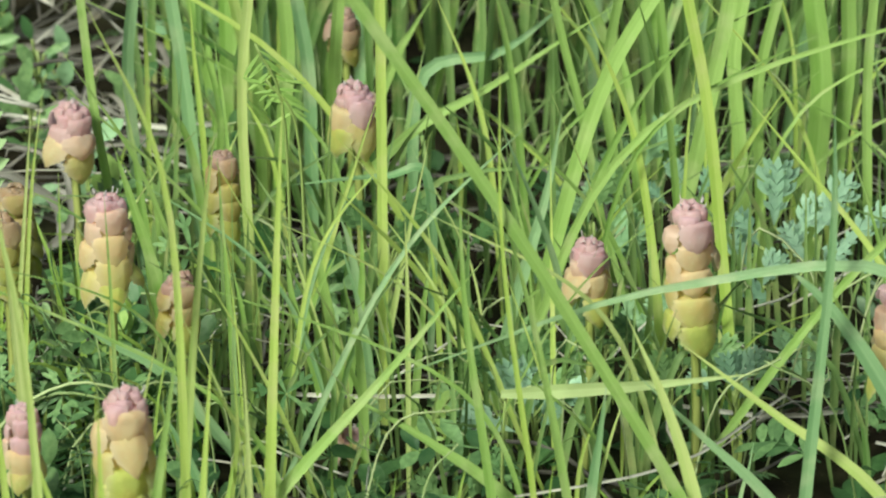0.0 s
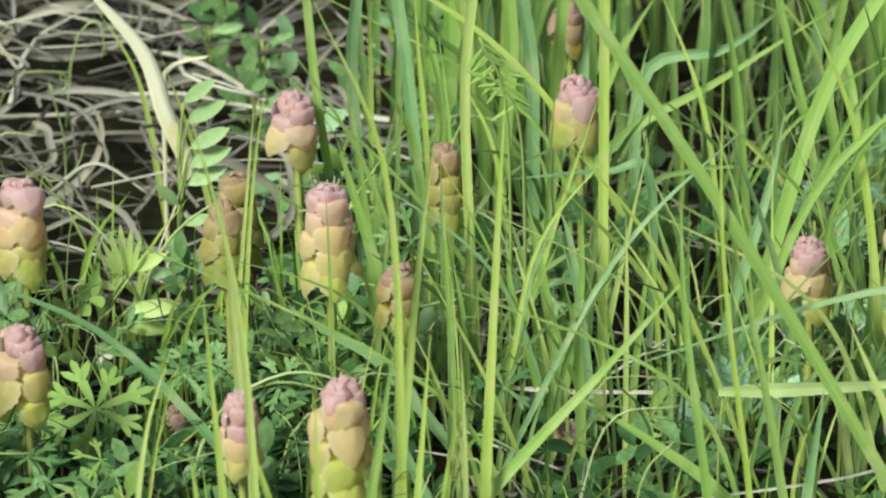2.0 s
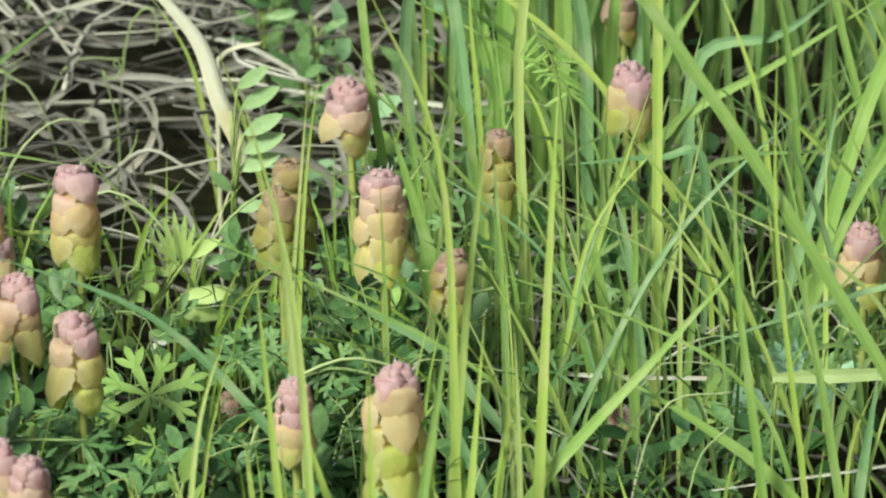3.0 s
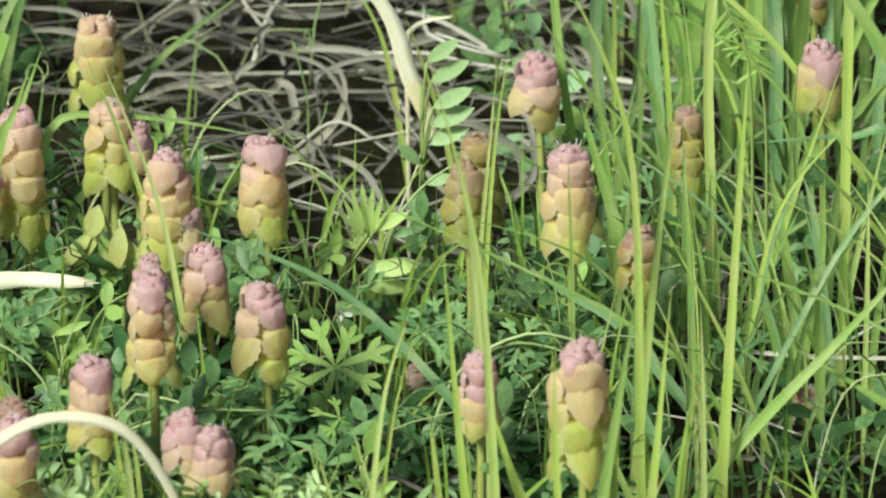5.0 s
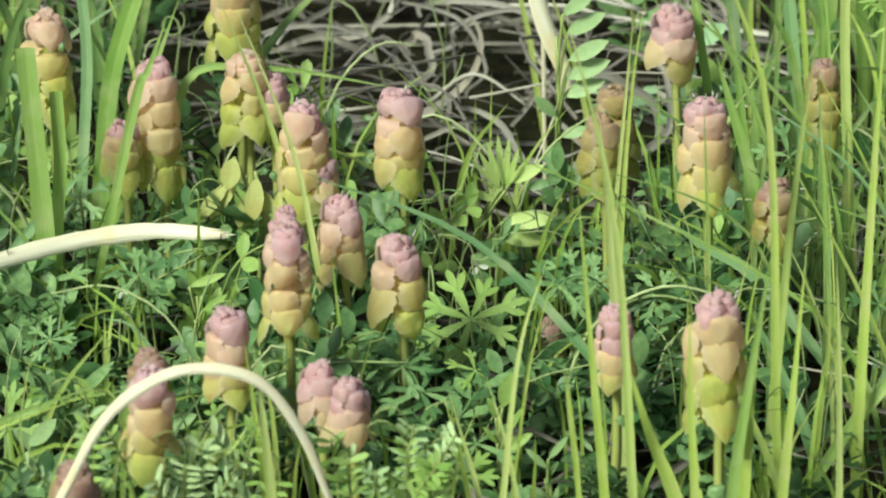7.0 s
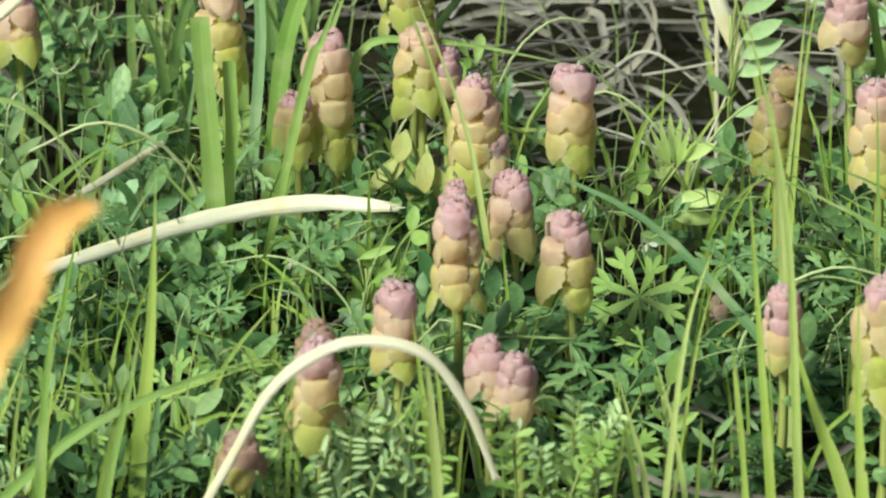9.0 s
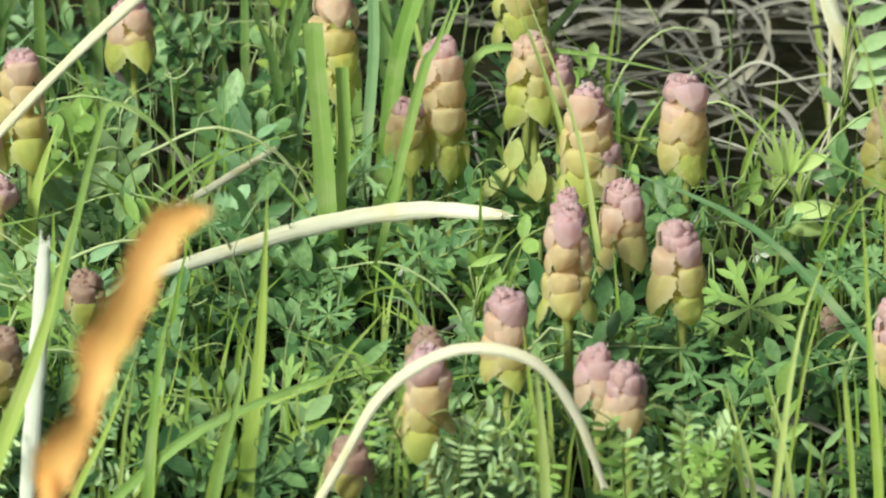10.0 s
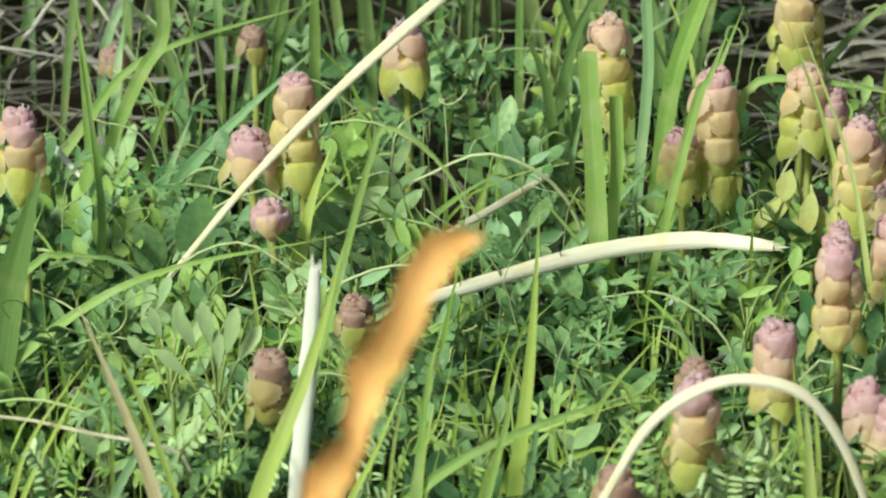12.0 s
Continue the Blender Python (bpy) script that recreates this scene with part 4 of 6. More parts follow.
grass_blade(-0.1420, 2.1503, (-0.0050, 0.1013), (-0.0070, 0.1327), 0.0079, GRASS, low=(-0.0025, 0.0639), blunt=True, twist=0.1)
grass_blade(-0.1427, 2.1553, (0.0047, 0.0835), (0.0040, 0.1129), 0.0054, GRASS, low=(0.0025, 0.0549), blunt=True, twist=0.1)
grass_blade(-0.1890, 2.1700, (0.0476, 0.0597), (0.0632, 0.0783), 0.0045, GRASS_BLUE, low=(0.0330, 0.0434))
grass_blade(-0.1339, 2.1610, (0.0291, 0.1181), (0.0364, 0.1384), 0.0042, GRASS, low=(0.0231, 0.1022), twist=0.1)
grass_blade(-0.3586, 2.0387, (0.0167, 0.0972), (0.0238, 0.1232), 0.0144, GRASS_DEEP, low=(0.0095, 0.0666), twist=0.1)
grass_blade(-0.3433, 2.2237, (-0.0035, 0.0841), (-0.0069, 0.1213), 0.0056, GRASS, low=(-0.0012, 0.0394), twist=0.1)
grass_blade(-0.4229, 2.0583, (0.0909, 0.0752), (0.1194, 0.0705), 0.0036, GRASS, low=(0.0744, 0.0664))
# slender blades that stand before the spikes
grass_blade(-0.0533, 1.9193, (-0.0045, 0.0893), (-0.0077, 0.1205), 0.0044, GRASS_PALE, low=(-0.0023, 0.0577))
grass_blade(-0.1019, 1.9474, (0.0179, 0.0597), (0.0258, 0.0754), 0.0022, GRASS_PALE, low=(0.0107, 0.0425))
grass_blade(-0.1204, 1.9467, (0.0511, 0.0652), (0.0596, 0.0798), 0.0022, GRASS_PALE, low=(0.0379, 0.0540))
grass_blade(0.0215, 1.9399, (-0.0120, 0.0709), (-0.0173, 0.0912), 0.0025, GRASS_YELLOW, low=(-0.0070, 0.0497))
grass_blade(-0.2454, 1.9354, (0.0953, 0.0761), (0.1338, 0.0891), 0.0046, GRASS, low=(0.0585, 0.0552))
grass_blade(-0.1929, 1.9203, (0.0072, 0.1012), (0.0134, 0.1282), 0.0040, GRASS, low=(0.0028, 0.0527))
grass_blade(-0.1744, 1.9322, (0.0142, 0.0831), (0.0196, 0.1115), 0.0040, GRASS, low=(0.0063, 0.0474))
grass_blade(-0.2059, 1.9492, (0.0076, 0.0767), (0.0103, 0.0916), 0.0019, GRASS_PALE, low=(0.0046, 0.0553))
grass_blade(0.0887, 1.9180, (-0.0032, 0.0963), (-0.0040, 0.1336), 0.0038, GRASS_YELLOW, low=(-0.0017, 0.0626))
grass_blade(0.0949, 1.9177, (0.0113, 0.1133), (0.0170, 0.1525), 0.0049, GRASS, low=(0.0048, 0.0629))
grass_blade(0.0508, 1.9293, (-0.0047, 0.0827), (-0.0071, 0.1058), 0.0023, GRASS_YELLOW, low=(-0.0027, 0.0573))


def gutter(pts, width, face, both, hang=False):
    """A split, flattened straw: a rounded strip that narrows at one end or at both."""
    n, m = 36, 6
    c = spline(pts, n)
    face = np.asarray(face, dtype=float)
    v, f, uv = [], [], []
    run = 0.0
    for i in range(n + 1):
        t = c[min(i + 1, n)] - c[max(i - 1, 0)]
        t = t / np.linalg.norm(t)
        side = np.cross(t, face)
        side = side / (np.linalg.norm(side) + 1e-9)
        up = np.cross(side, t)
        s = i / n
        w = width / 2 * ((0.55 + 0.45 * math.sin(math.pi * s) ** 0.7) if both else (0.35 + 0.70 * s)) * (1 + 0.05 * math.sin(23 * s) + 0.04 * math.sin(57 * s))
        if hang:
            w = width / 2 * max(0.10, math.sin(math.pi * max(0.0, min(1.0, (s - 0.30) / 0.75))) ** 0.8)
        run += float(np.linalg.norm(c[i] - c[i - 1])) if i else 0.0
        for j in range(m):
            a = math.pi * (j / (m - 1) - 0.5)
            k = 1 + 0.16 * math.sin(j * 2.4)
            v.append(c[i] + side * w * math.sin(a) + up * w * 0.5 * math.cos(a) * k)
            uv.append((j / (m - 1), run))
        if i:
            o = i * m
            f += [(o - m + j, o - m + j + 1, o + j + 1, o + j) for j in range(m - 1)]
    return v, f, uv


def split_end(straw, pts, width, mat):
    """The frayed end of a broken stalk: a few uneven splinters."""
    r = random.Random(len(pts) + int(width * 1e5))
    c = spline(pts, 24)
    end = Vector(c[-1])
    t = (end - Vector(c[-2])).normalized()
    side = t.cross(Vector((0, 1, 0.2))).normalized()
    for k in (-1, 0, 1):
        at = end - t * width * 0.5 + side * (k * width * 0.16)
        tip = end + t * width * r.uniform(0.25, 0.95) + side * (width * (0.22 * k + r.uniform(-0.12, 0.12)))
        part("splinter", ribbon([tuple(at), tuple((at + tip) / 2), tuple(tip)], width * 0.24, 5, 0.4), mat, straw)


def bent_straw(name, label, pts, width, mat, group="", fold=0.3, blunt=False, hang=False, culm=False):
    """A long stalk or blade along a curve through a few places; it starts at the first."""
    o = Vector(pts[0])
    loc = [tuple(Vector(p) - o) for p in pts]
    d = Vector((o.x, o.y, 0)).normalized()
    if "straw" in name:
        ob = new(name)
        ob.empty_display_size = 0.01
        part("stalk", gutter(loc, width, tuple(-d + Vector((0, 0, 0.6))), blunt, hang), mat, ob)
        if blunt:
            split_end(ob, loc, width, mat)
    else:
        v, f, uv = ribbon(loc, width, 28, fold, 0.0, tuple(-d + Vector((0, 0, 0.35))), blunt)
        ob = new(name, mesh_of(name, v, f, mat, uv))
    ob.location = o
    if culm:
        part("stalk", tube([(0.004, 0.01, -o.z - 0.003), (0.001, 0.004, -o.z * 0.5), (0.002, 0.001, 0.0)], 0.0007, 0.0006, 6, 5), STALK, ob)
    return tagged(ob, label, "grass" if "grass" in name else "straw", group)


bent_straw("dry_straw", "bleached pale dry straw bent over into an arch", [(-0.163, 1.9087, -0.003), (-0.127, 1.911, 0.064), (-0.1106, 1.912, 0.0944), (-0.0914, 1.913, 0.1094), (-0.0744, 1.9137, 0.112), (-0.0576, 1.9143, 0.1058), (-0.0447, 1.9147, 0.0867), (-0.0356, 1.9149, 0.0613)], 0.0041, STRAW_PALE, blunt=True)
bent_straw("dry_straw", "thick pale dry straw lying across the herbs", [(-0.2092, 2.0871, 0.056), (-0.1509, 2.1369, 0.056), (-0.11, 2.1556, 0.056), (-0.0794, 2.153, 0.056)], 0.0068, STRAW_PALE, blunt=True)
bent_straw("dry_straw", "short pale dry stalk lying on the herbs", [(-0.2051, 2.1452, 0.056), (-0.1865, 2.1773, 0.056), (-0.1676, 2.2119, 0.056)], 0.0032, STRAW_PALE, blunt=True)
bent_straw("dry_straw", "long straight bleached straw leaning over the plants", [(-0.3413, 2.1154, -0.003), (-0.2946, 2.1216, 0.0564), (-0.2694, 2.125, 0.0884), (-0.2383, 2.1287, 0.1226), (-0.1993, 2.1327, 0.1602)], 0.0044, STRAW_PALE)
bent_straw("dry_straw", "upright hollow white straw stub with a ragged top", [(-0.2382, 1.95, -0.003), (-0.2333, 1.9506, 0.0523), (-0.2297, 1.951, 0.0929), (-0.2269, 1.9513, 0.1298)], 0.0064, STRAW_LIT, blunt=True)
bent_straw("dry_straw", "pale yellow withered grass leaf bent over", [(0.0279, 2.2821, -0.003), (0.0407, 2.2818, 0.0314), (0.0487, 2.2817, 0.0528), (0.0517, 2.2816, 0.0646), (0.0437, 2.2818, 0.086), (0.0354, 2.2819, 0.112), (0.0151, 2.2822, 0.138)], 0.0071, STRAW_PALE, hang=True)
bent_straw("dry_straw", "short broken white stalk lying in grass", [(-0.3610, 2.2107, 0.0657), (-0.3541, 2.2068, 0.0590), (-0.3463, 2.2030, 0.0522)], 0.0028, STRAW_LIT, blunt=True)
bent_straw("dry_straw", "thin pale dry stalk sagging over low herbs", [(-0.3413, 1.9554, 0.0677), (-0.3260, 1.9580, 0.0650), (-0.3088, 1.9608, 0.0601), (-0.2799, 1.9652, 0.0529), (-0.2733, 1.9661, 0.0451), (-0.2677, 1.9669, 0.0297)], 0.0014, STRAW_PALE, blunt=True)
bent_straw("long_grass_blade", "yellow-green grass blade bent over near its top", [(-0.2612, 1.9475, -0.003), (-0.2456, 1.9494, 0.0414), (-0.2269, 1.9517, 0.0948), (-0.2093, 1.9536, 0.1659), (-0.2021, 1.9544, 0.1808), (-0.1847, 1.9561, 0.168), (-0.1589, 1.9584, 0.1264)], 0.0027, GRASS)
bent_straw("long_grass_blade", "thin yellow grass blade hanging by a dry leaf", [(0.0455, 2.3733, -0.003), (0.0417, 2.3734, 0.0248), (0.0386, 2.3734, 0.047), (0.0322, 2.3735, 0.0716), (0.0168, 2.3737, 0.0986)], 0.0027, GRASS_YELLOW)
bent_straw("long_grass_blade", "thin yellow-green grass stalk leaning by a dry leaf", [(0.0669, 2.3028, -0.003), (0.0634, 2.3028, 0.0195), (0.0592, 2.303, 0.0461), (0.0518, 2.3031, 0.0749), (0.0423, 2.3033, 0.1035)], 0.0027, GRASS_YELLOW)
bent_straw("long_grass_blade", "cut pale green grass blade lying level over the tuft", [(0.2347, 2.0502, 0.0677), (0.2575, 2.0475, 0.0691), (0.2875, 2.0435, 0.0717), (0.3263, 2.0377, 0.077)], 0.0052, CUT_BLADE, culm=True)
bent_straw("dry_straw", "thin white curl of dry grass", [(0.044, 2.304, -0.003), (0.0437, 2.304, 0.046), (0.0434, 2.304, 0.089), (0.0457, 2.304, 0.0966), (0.0515, 2.3039, 0.0998), (0.0599, 2.3036, 0.1014)], 0.002, STRAW_PALE, blunt=True)


# ---- rough grass filling the ground between ----
def fill_grass(name, count, box, tall, wide, seed, label, mat=GRASS_FILL, lean=0.35):
    r = random.Random(seed)
    heap = Heap()
    for _ in range(count):
        x, y = r.uniform(box[0], box[1]), r.uniform(box[2], box[3])
        h, w = r.uniform(*tall), r.uniform(*wide)
        a, k = r.uniform(0, 2 * math.pi), abs(r.gauss(0, lean))
        dx, dy = math.cos(a) * k * h, math.sin(a) * k * h
        pts = [(x, y, -0.004), (x + dx * 0.3, y + dy * 0.3, h * 0.55), (x + dx, y + dy, h * (1 - 0.3 * k))]
        b = r.uniform(-1, 1)
        heap.add(ribbon(pts, w, 7, 0.3, r.uniform(-0.8, 0.8), (b, -1, 0.3)))
    return tagged(new(name, heap.mesh(name, mat)), label, "grass", kind="stuff")


fill_grass("grass", 460, (0.13, 0.62, 2.34, 2.85), (0.10, 0.26), (0.0025, 0.005), 31, "dense tall green grass", lean=0.4)
fill_grass("grass", 260, (0.11, 0.46, 2.06, 2.34), (0.05, 0.12), (0.0014, 0.0034), 35, "shorter green grass inside the tall tuft", lean=0.45)
fill_grass("grass", 90, (0.10, 0.32, 1.97, 2.035), (0.025, 0.058), (0.0010, 0.0022), 36, "thin short grass blades under the tall tuft", GRASS_LIGHT, lean=0.5)
fill_grass("grass", 420, (-0.60, 0.13, 1.98, 2.32), (0.035, 0.095), (0.0010, 0.0026), 32, "thin short grass blades among low herbs", GRASS_LIGHT, lean=0.5)
fill_grass("grass", 300, (-0.62, -0.12, 2.30, 2.85), (0.07, 0.17), (0.002, 0.005), 33, "tall green grass behind the low herbs", lean=0.55)
fill_grass("grass", 170, (-0.52, -0.08, 2.00, 2.16), (0.03, 0.075), (0.0012, 0.0028), 34, "short bright grass blades among low herbs", GRASS_LIGHT, lean=0.6)



# ---- low herbs that carpet the ground ----
def sprig(r, pairs, length, size, ratio=0.42, tendril=True):
    """A pinnate leaf: paired leaflets on a thin arching rib, with a curled end."""
    heap = Heap()
    rib = spline([(0, 0, 0), (0, length * 0.5, length * 0.16), (0, length, length * r.uniform(-0.1, 0.25))], 12)
    heap.add(tube(rib[::3], 0.0005, 0.0003, 5, 3))
    for k in range(pairs):
        c = rib[int(12 * (0.22 + 0.74 * k / pairs))]
        for s in (-1, 1):
            way = (s * 1.0, 0.45 + r.uniform(-0.2, 0.25), r.uniform(0.0, 0.5))
            heap.add(leaflet(size * r.uniform(0.8, 1.1), size * ratio, 0.55, 0.1, 0.25, 4, 1, 0.7), aimed(c, way))
    if tendril:
        e = rib[-1]
        heap.add(tube([e, e + (0.004, 0.012, 0.004), e + (0.010, 0.016, 0.001), e + (0.008, 0.010, -0.003)], 0.0003, 0.0002, 8, 3))
    return heap.shape()


def palmate(r, radius, fingers=7):
    """A deeply cut round leaf: narrow lobes in a fan, each split in three."""
    heap = Heap()
    for k in range(fingers):
        a = radians(-135 + 270 * k / (fingers - 1))
        l = radius * (1 - 0.25 * abs(k - (fingers - 1) / 2) / fingers * 2)
        m = Matrix.Rotation(-a, 4, "Z") @ Matrix.Rotation(radians(r.uniform(-14, 8)), 4, "X")
        heap.add(leaflet(l * 0.72, l * 0.15, 0.8, 0.1, 0.2, 4, 1, 0.6), m)
        for b in (-32, 0, 32):
            heap.add(leaflet(l * 0.46, l * 0.13, 0.6, 0.15, 0.2, 3, 1, 0.6), m @ Matrix.Translation((0, l * 0.58, -0.01 * l)) @ Matrix.Rotation(radians(b), 4, "Z"))
    return heap.shape()


def carpet(name, count, box, seed, kinds, mat, label, tall=(0.005, 0.05), keep=None):
    r = random.Random(seed)
    heap = Heap()
    n = 0
    while n < count:
        x, y = r.uniform(box[0], box[1]), r.uniform(box[2], box[3])
        n += 1
        if keep and not keep(x, y, r):
            continue
        z = r.uniform(*tall)
        m = Matrix.Translation((x, y, z)) @ Matrix.Rotation(r.uniform(0, 2 * math.pi), 4, "Z") @ Matrix.Rotation(radians(r.uniform(-25, 55)), 4, "X") @ Matrix.Rotation(radians(r.uniform(-30, 30)), 4, "Y") @ Matrix.Scale(r.uniform(0.7, 1.25), 4)
        heap.add(r.choice(kinds), m)
    return tagged(new(name, heap.mesh(name, mat)), label, "low plants", kind="stuff")


def in_thatch(x, y):
    """The bare patches of old straw behind the nettles."""
    return ((x - 0.025) / 0.118) ** 2 + ((y - 2.47) / 0.19) ** 2 < 1 or ((x + 0.42) / 0.09) ** 2 + ((y - 2.47) / 0.15) ** 2 < 1


_r = random.Random(3)
SPRIGS = [sprig(_r, n, 0.036, q) for n, q in ((4, 0.013), (5, 0.011), (6, 0.010))]
PALMS = [palmate(_r, 0.016) for _ in range(3)]
OVALS = [leaflet(0.014, 0.008, 0.5, 0.2, 0.25, 5, 1, 0.8), leaflet(0.011, 0.008, 0.6, 0.15, 0.3, 5, 1, 0.6), leaflet(0.018, 0.006, 0.5, 0.3, 0.2, 5, 1, 1.0)]
BOX = (-0.56, 0.60, 1.95, 2.75)
def bare(x, y):
    """Gaps between the clumps of herbs, wider behind."""
    if -0.005 < x < 0.062 and 2.08 < y < 2.26:
        return True
    return noise.noise((x * 21, y * 21, 3.0)) + 0.5 * noise.noise((x * 50, y * 50, 7.0)) > (-0.30 if y > 2.22 else 0.22)


leafy = lambda x, y, r: not_thatch(x, y, r) and (not bare(x, y) or r.random() < 0.06)
not_thatch = lambda x, y, r: (not in_thatch(x, y) or r.random() < 0.06) and (x < 0.13 or r.random() < 0.3)
carpet("low_herbs", 11000, BOX, 11, OVALS, HERB_SHADED, "dense small green oval leaves near the soil, darkened for shade", (0.002, 0.026), lambda x, y, r: leafy(x, y, r) if y > 2.2 else not_thatch(x, y, r))
carpet("vetch_carpet", 1600, BOX, 12, SPRIGS, HERB, "vetch with many paired oval leaflets and curled tendrils", (0.006, 0.040), leafy)
carpet("cut_leaf_carpet", 1000, BOX, 13, PALMS, HERB, "deeply cut round leaves of small cranesbill", (0.006, 0.040), leafy)


def thatch(name, count, box, seed, keep, label, mat=THATCH, tall=0.03, thick=1.0, curl=0.25):
    r = random.Random(seed)
    heap = Heap()
    while count:
        x, y = r.uniform(box[0], box[1]), r.uniform(box[2], box[3])
        if not keep(x, y, r):
            continue
        count -= 1
        a, l, z = r.gauss(0, 0.6), r.uniform(0.04, 0.15), r.uniform(0.001, tall)
        w = Vector((math.cos(a), math.sin(a), 0)) * l / 2
        n = Vector((-w.y, w.x, 0)) * r.gauss(0, 0.7)
        pts = [Vector((x, y, z)) - w, Vector((x, y, z + r.uniform(0, 0.018))) + n, Vector((x, y, max(0.001, z + r.uniform(-0.015, 0.012)))) + w]
        if r.random() < curl:
            pts.append(pts[-1] - w * 0.5 + n * 1.5 + Vector((0, 0, 0.01)))
        if r.random() < 0.78:
            k = r.uniform(0.0005, 0.0013) * thick
            heap.add(tube([tuple(p) for p in pts], k, k * 0.6, 10, 4))
        else:
            heap.add(ribbon([tuple(p) for p in pts], r.uniform(0.0014, 0.0034) * thick, 10, 0.7, r.uniform(-1.5, 1.5), (0, -0.8, 0.6), True))
    return tagged(new(name, heap.mesh(name, mat)), label, "dead grass", kind="stuff")


thatch("dead_grass_mat", 55, (-0.52, -0.32, 2.30, 2.64), 25, lambda x, y, r: in_thatch(x, y), "tangled dead grass stalks, grey-brown to near black for shaded gaps", tall=0.045, curl=0.4)
thatch("dead_grass_mat", 85, (-0.12, 0.18, 2.24, 2.72), 21, lambda x, y, r: in_thatch(x, y), "tangled dead grass stalks, grey-brown to near black for shaded gaps", tall=0.045, curl=0.4)
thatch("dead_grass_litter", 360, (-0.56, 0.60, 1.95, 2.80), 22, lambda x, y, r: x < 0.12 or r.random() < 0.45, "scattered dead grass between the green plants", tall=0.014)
thatch("pale_dead_grass", 14, (-0.52, -0.32, 2.30, 2.64), 26, lambda x, y, r: in_thatch(x, y), "pale bleached dead grass stalks on top of the matted ones", LITTER_PALE, 0.055, 1.2, 0.3)
thatch("pale_dead_grass", 30, (-0.12, 0.18, 2.24, 2.72), 23, lambda x, y, r: in_thatch(x, y), "pale bleached dead grass stalks on top of the matted ones", LITTER_PALE, 0.060, 1.15, 0.6)
thatch("pale_dead_grass", 45, (0.08, 0.48, 2.04, 2.32), 24, lambda x, y, r: r.random() < 0.6, "short bits of bleached dead grass under the tufts", LITTER_PALE, 0.03, 0.7, 0.3)


def curls(count, box, seed):
    """Withered grass leaves curled into loops and hooks above the old thatch."""
    r = random.Random(seed)
    heap = Heap()
    while count:
        x, y = r.uniform(box[0], box[1]), r.uniform(box[2], box[3])
        if not in_thatch(x, y):
            continue
        count -= 1
        a, q, turn = r.uniform(-0.7, 0.7), r.uniform(0, 6.28), r.uniform(2.2, 5.0) * r.choice((-1, 1))
        rad = r.uniform(0.008, 0.026)
        z0 = r.uniform(0.012, 0.045)
        pts = []
        for i in range(9):
            k = i / 8
            b = q + turn * k
            d = rad * (0.6 + 0.9 * k)
            u = d * math.cos(b) + 0.05 * (k - 0.5) * r.choice((0.6, 1.0))
            pts.append((x + u * math.cos(a), y + u * math.sin(a) + 0.3 * d * math.sin(b), max(0.003, z0 + 0.8 * d * math.sin(b))))
        heap.add(ribbon(spline(pts, 22), r.uniform(0.0016, 0.0042), 22, 0.5, r.uniform(-2.0, 2.0), (0.2, -0.8, 0.5), r.random() < 0.5))
    tagged(new("curled_dead_leaves", heap.mesh("curled_dead_leaves", CURL)), "grey withered grass leaves curled into loops", "dead grass", kind="stuff")


CURL = plant_mat("grey_curl", (0.10, 0.088, 0.082), (0.42, 0.39, 0.375), tip=(0.40, 0.33, 0.24), through=0.2, rough=0.6, joined=True)
curls(60, (-0.12, 0.18, 2.28, 2.72), 41)
curls(26, (-0.52, -0.32, 2.30, 2.64), 42)


# ---- single herbs ----
LEAFLETS = {}


def leaflet_mesh(length, ratio, mat, kind=0):
    """Leaflets of one size share a mesh; kind 1 is blunt and broad at its end, 2 is lobed."""
    key = (round(length, 3), round(ratio, 2), mat.name, kind)
    if key not in LEAFLETS:
        wide, point, lobes = ((0.5, 0.85, 0), (0.68, 0.5, 0), (0.62, 0.6, 0.5))[kind]
        v, f, uv = leaflet(key[0], key[0] * ratio, wide, 0.12, 0.22, 7, 1 if kind < 2 else 2, point, lobes)
        if kind == 2:
            v, f, uv = cut_leaf(key[0], ratio)
        LEAFLETS[key] = mesh_of("leaflet", v, f, mat, uv)
    return LEAFLETS[key]


def cut_leaf(length, ratio):
    """A leaf cut into toothed side lobes along a narrow middle."""
    heap = Heap()
    heap.add(leaflet(length, length * ratio * 0.42, 0.6, 0.12, 0.2, 7, 1, 0.7))
    for s, k in ((0.22, 0.55), (0.42, 0.9), (0.60, 1.0), (0.78, 0.7)):
        l = length * ratio * 0.85 * k
        for side in (-1, 1):
            m = Matrix.Translation((0, length * s, -0.12 * length * s * s)) @ Matrix.Rotation(radians(-side * 48), 4, "Z") @ Matrix.Rotation(radians(side * 12), 4, "Y")
            heap.add(leaflet(l, l * 0.42, 0.65, 0.15, 0.25, 4, 1, 0.5), m)
            heap.add(leaflet(l * 0.5, l * 0.26, 0.6, 0.1, 0.25, 3, 1, 0.6), m @ Matrix.Translation((0, l * 0.45, 0)) @ Matrix.Rotation(radians(side * 40), 4, "Z"))
    return heap.shape()


def add_leaf(parent, at, way, length, ratio, mat, kind=0, up=(0, -0.6, 0.8), roll=0.0, name="leaflet"):
    ob = new(name, leaflet_mesh(length, ratio, mat, kind))
    ob.parent = parent
    ob.matrix_basis = aimed(at, way, up, roll)
    return ob


def frame_of(x, y):
    d = Vector((x, y, 0)).normalized()
    return Matrix.Translation((x, y, 0)), Vector((d.y, -d.x, 0)), -d


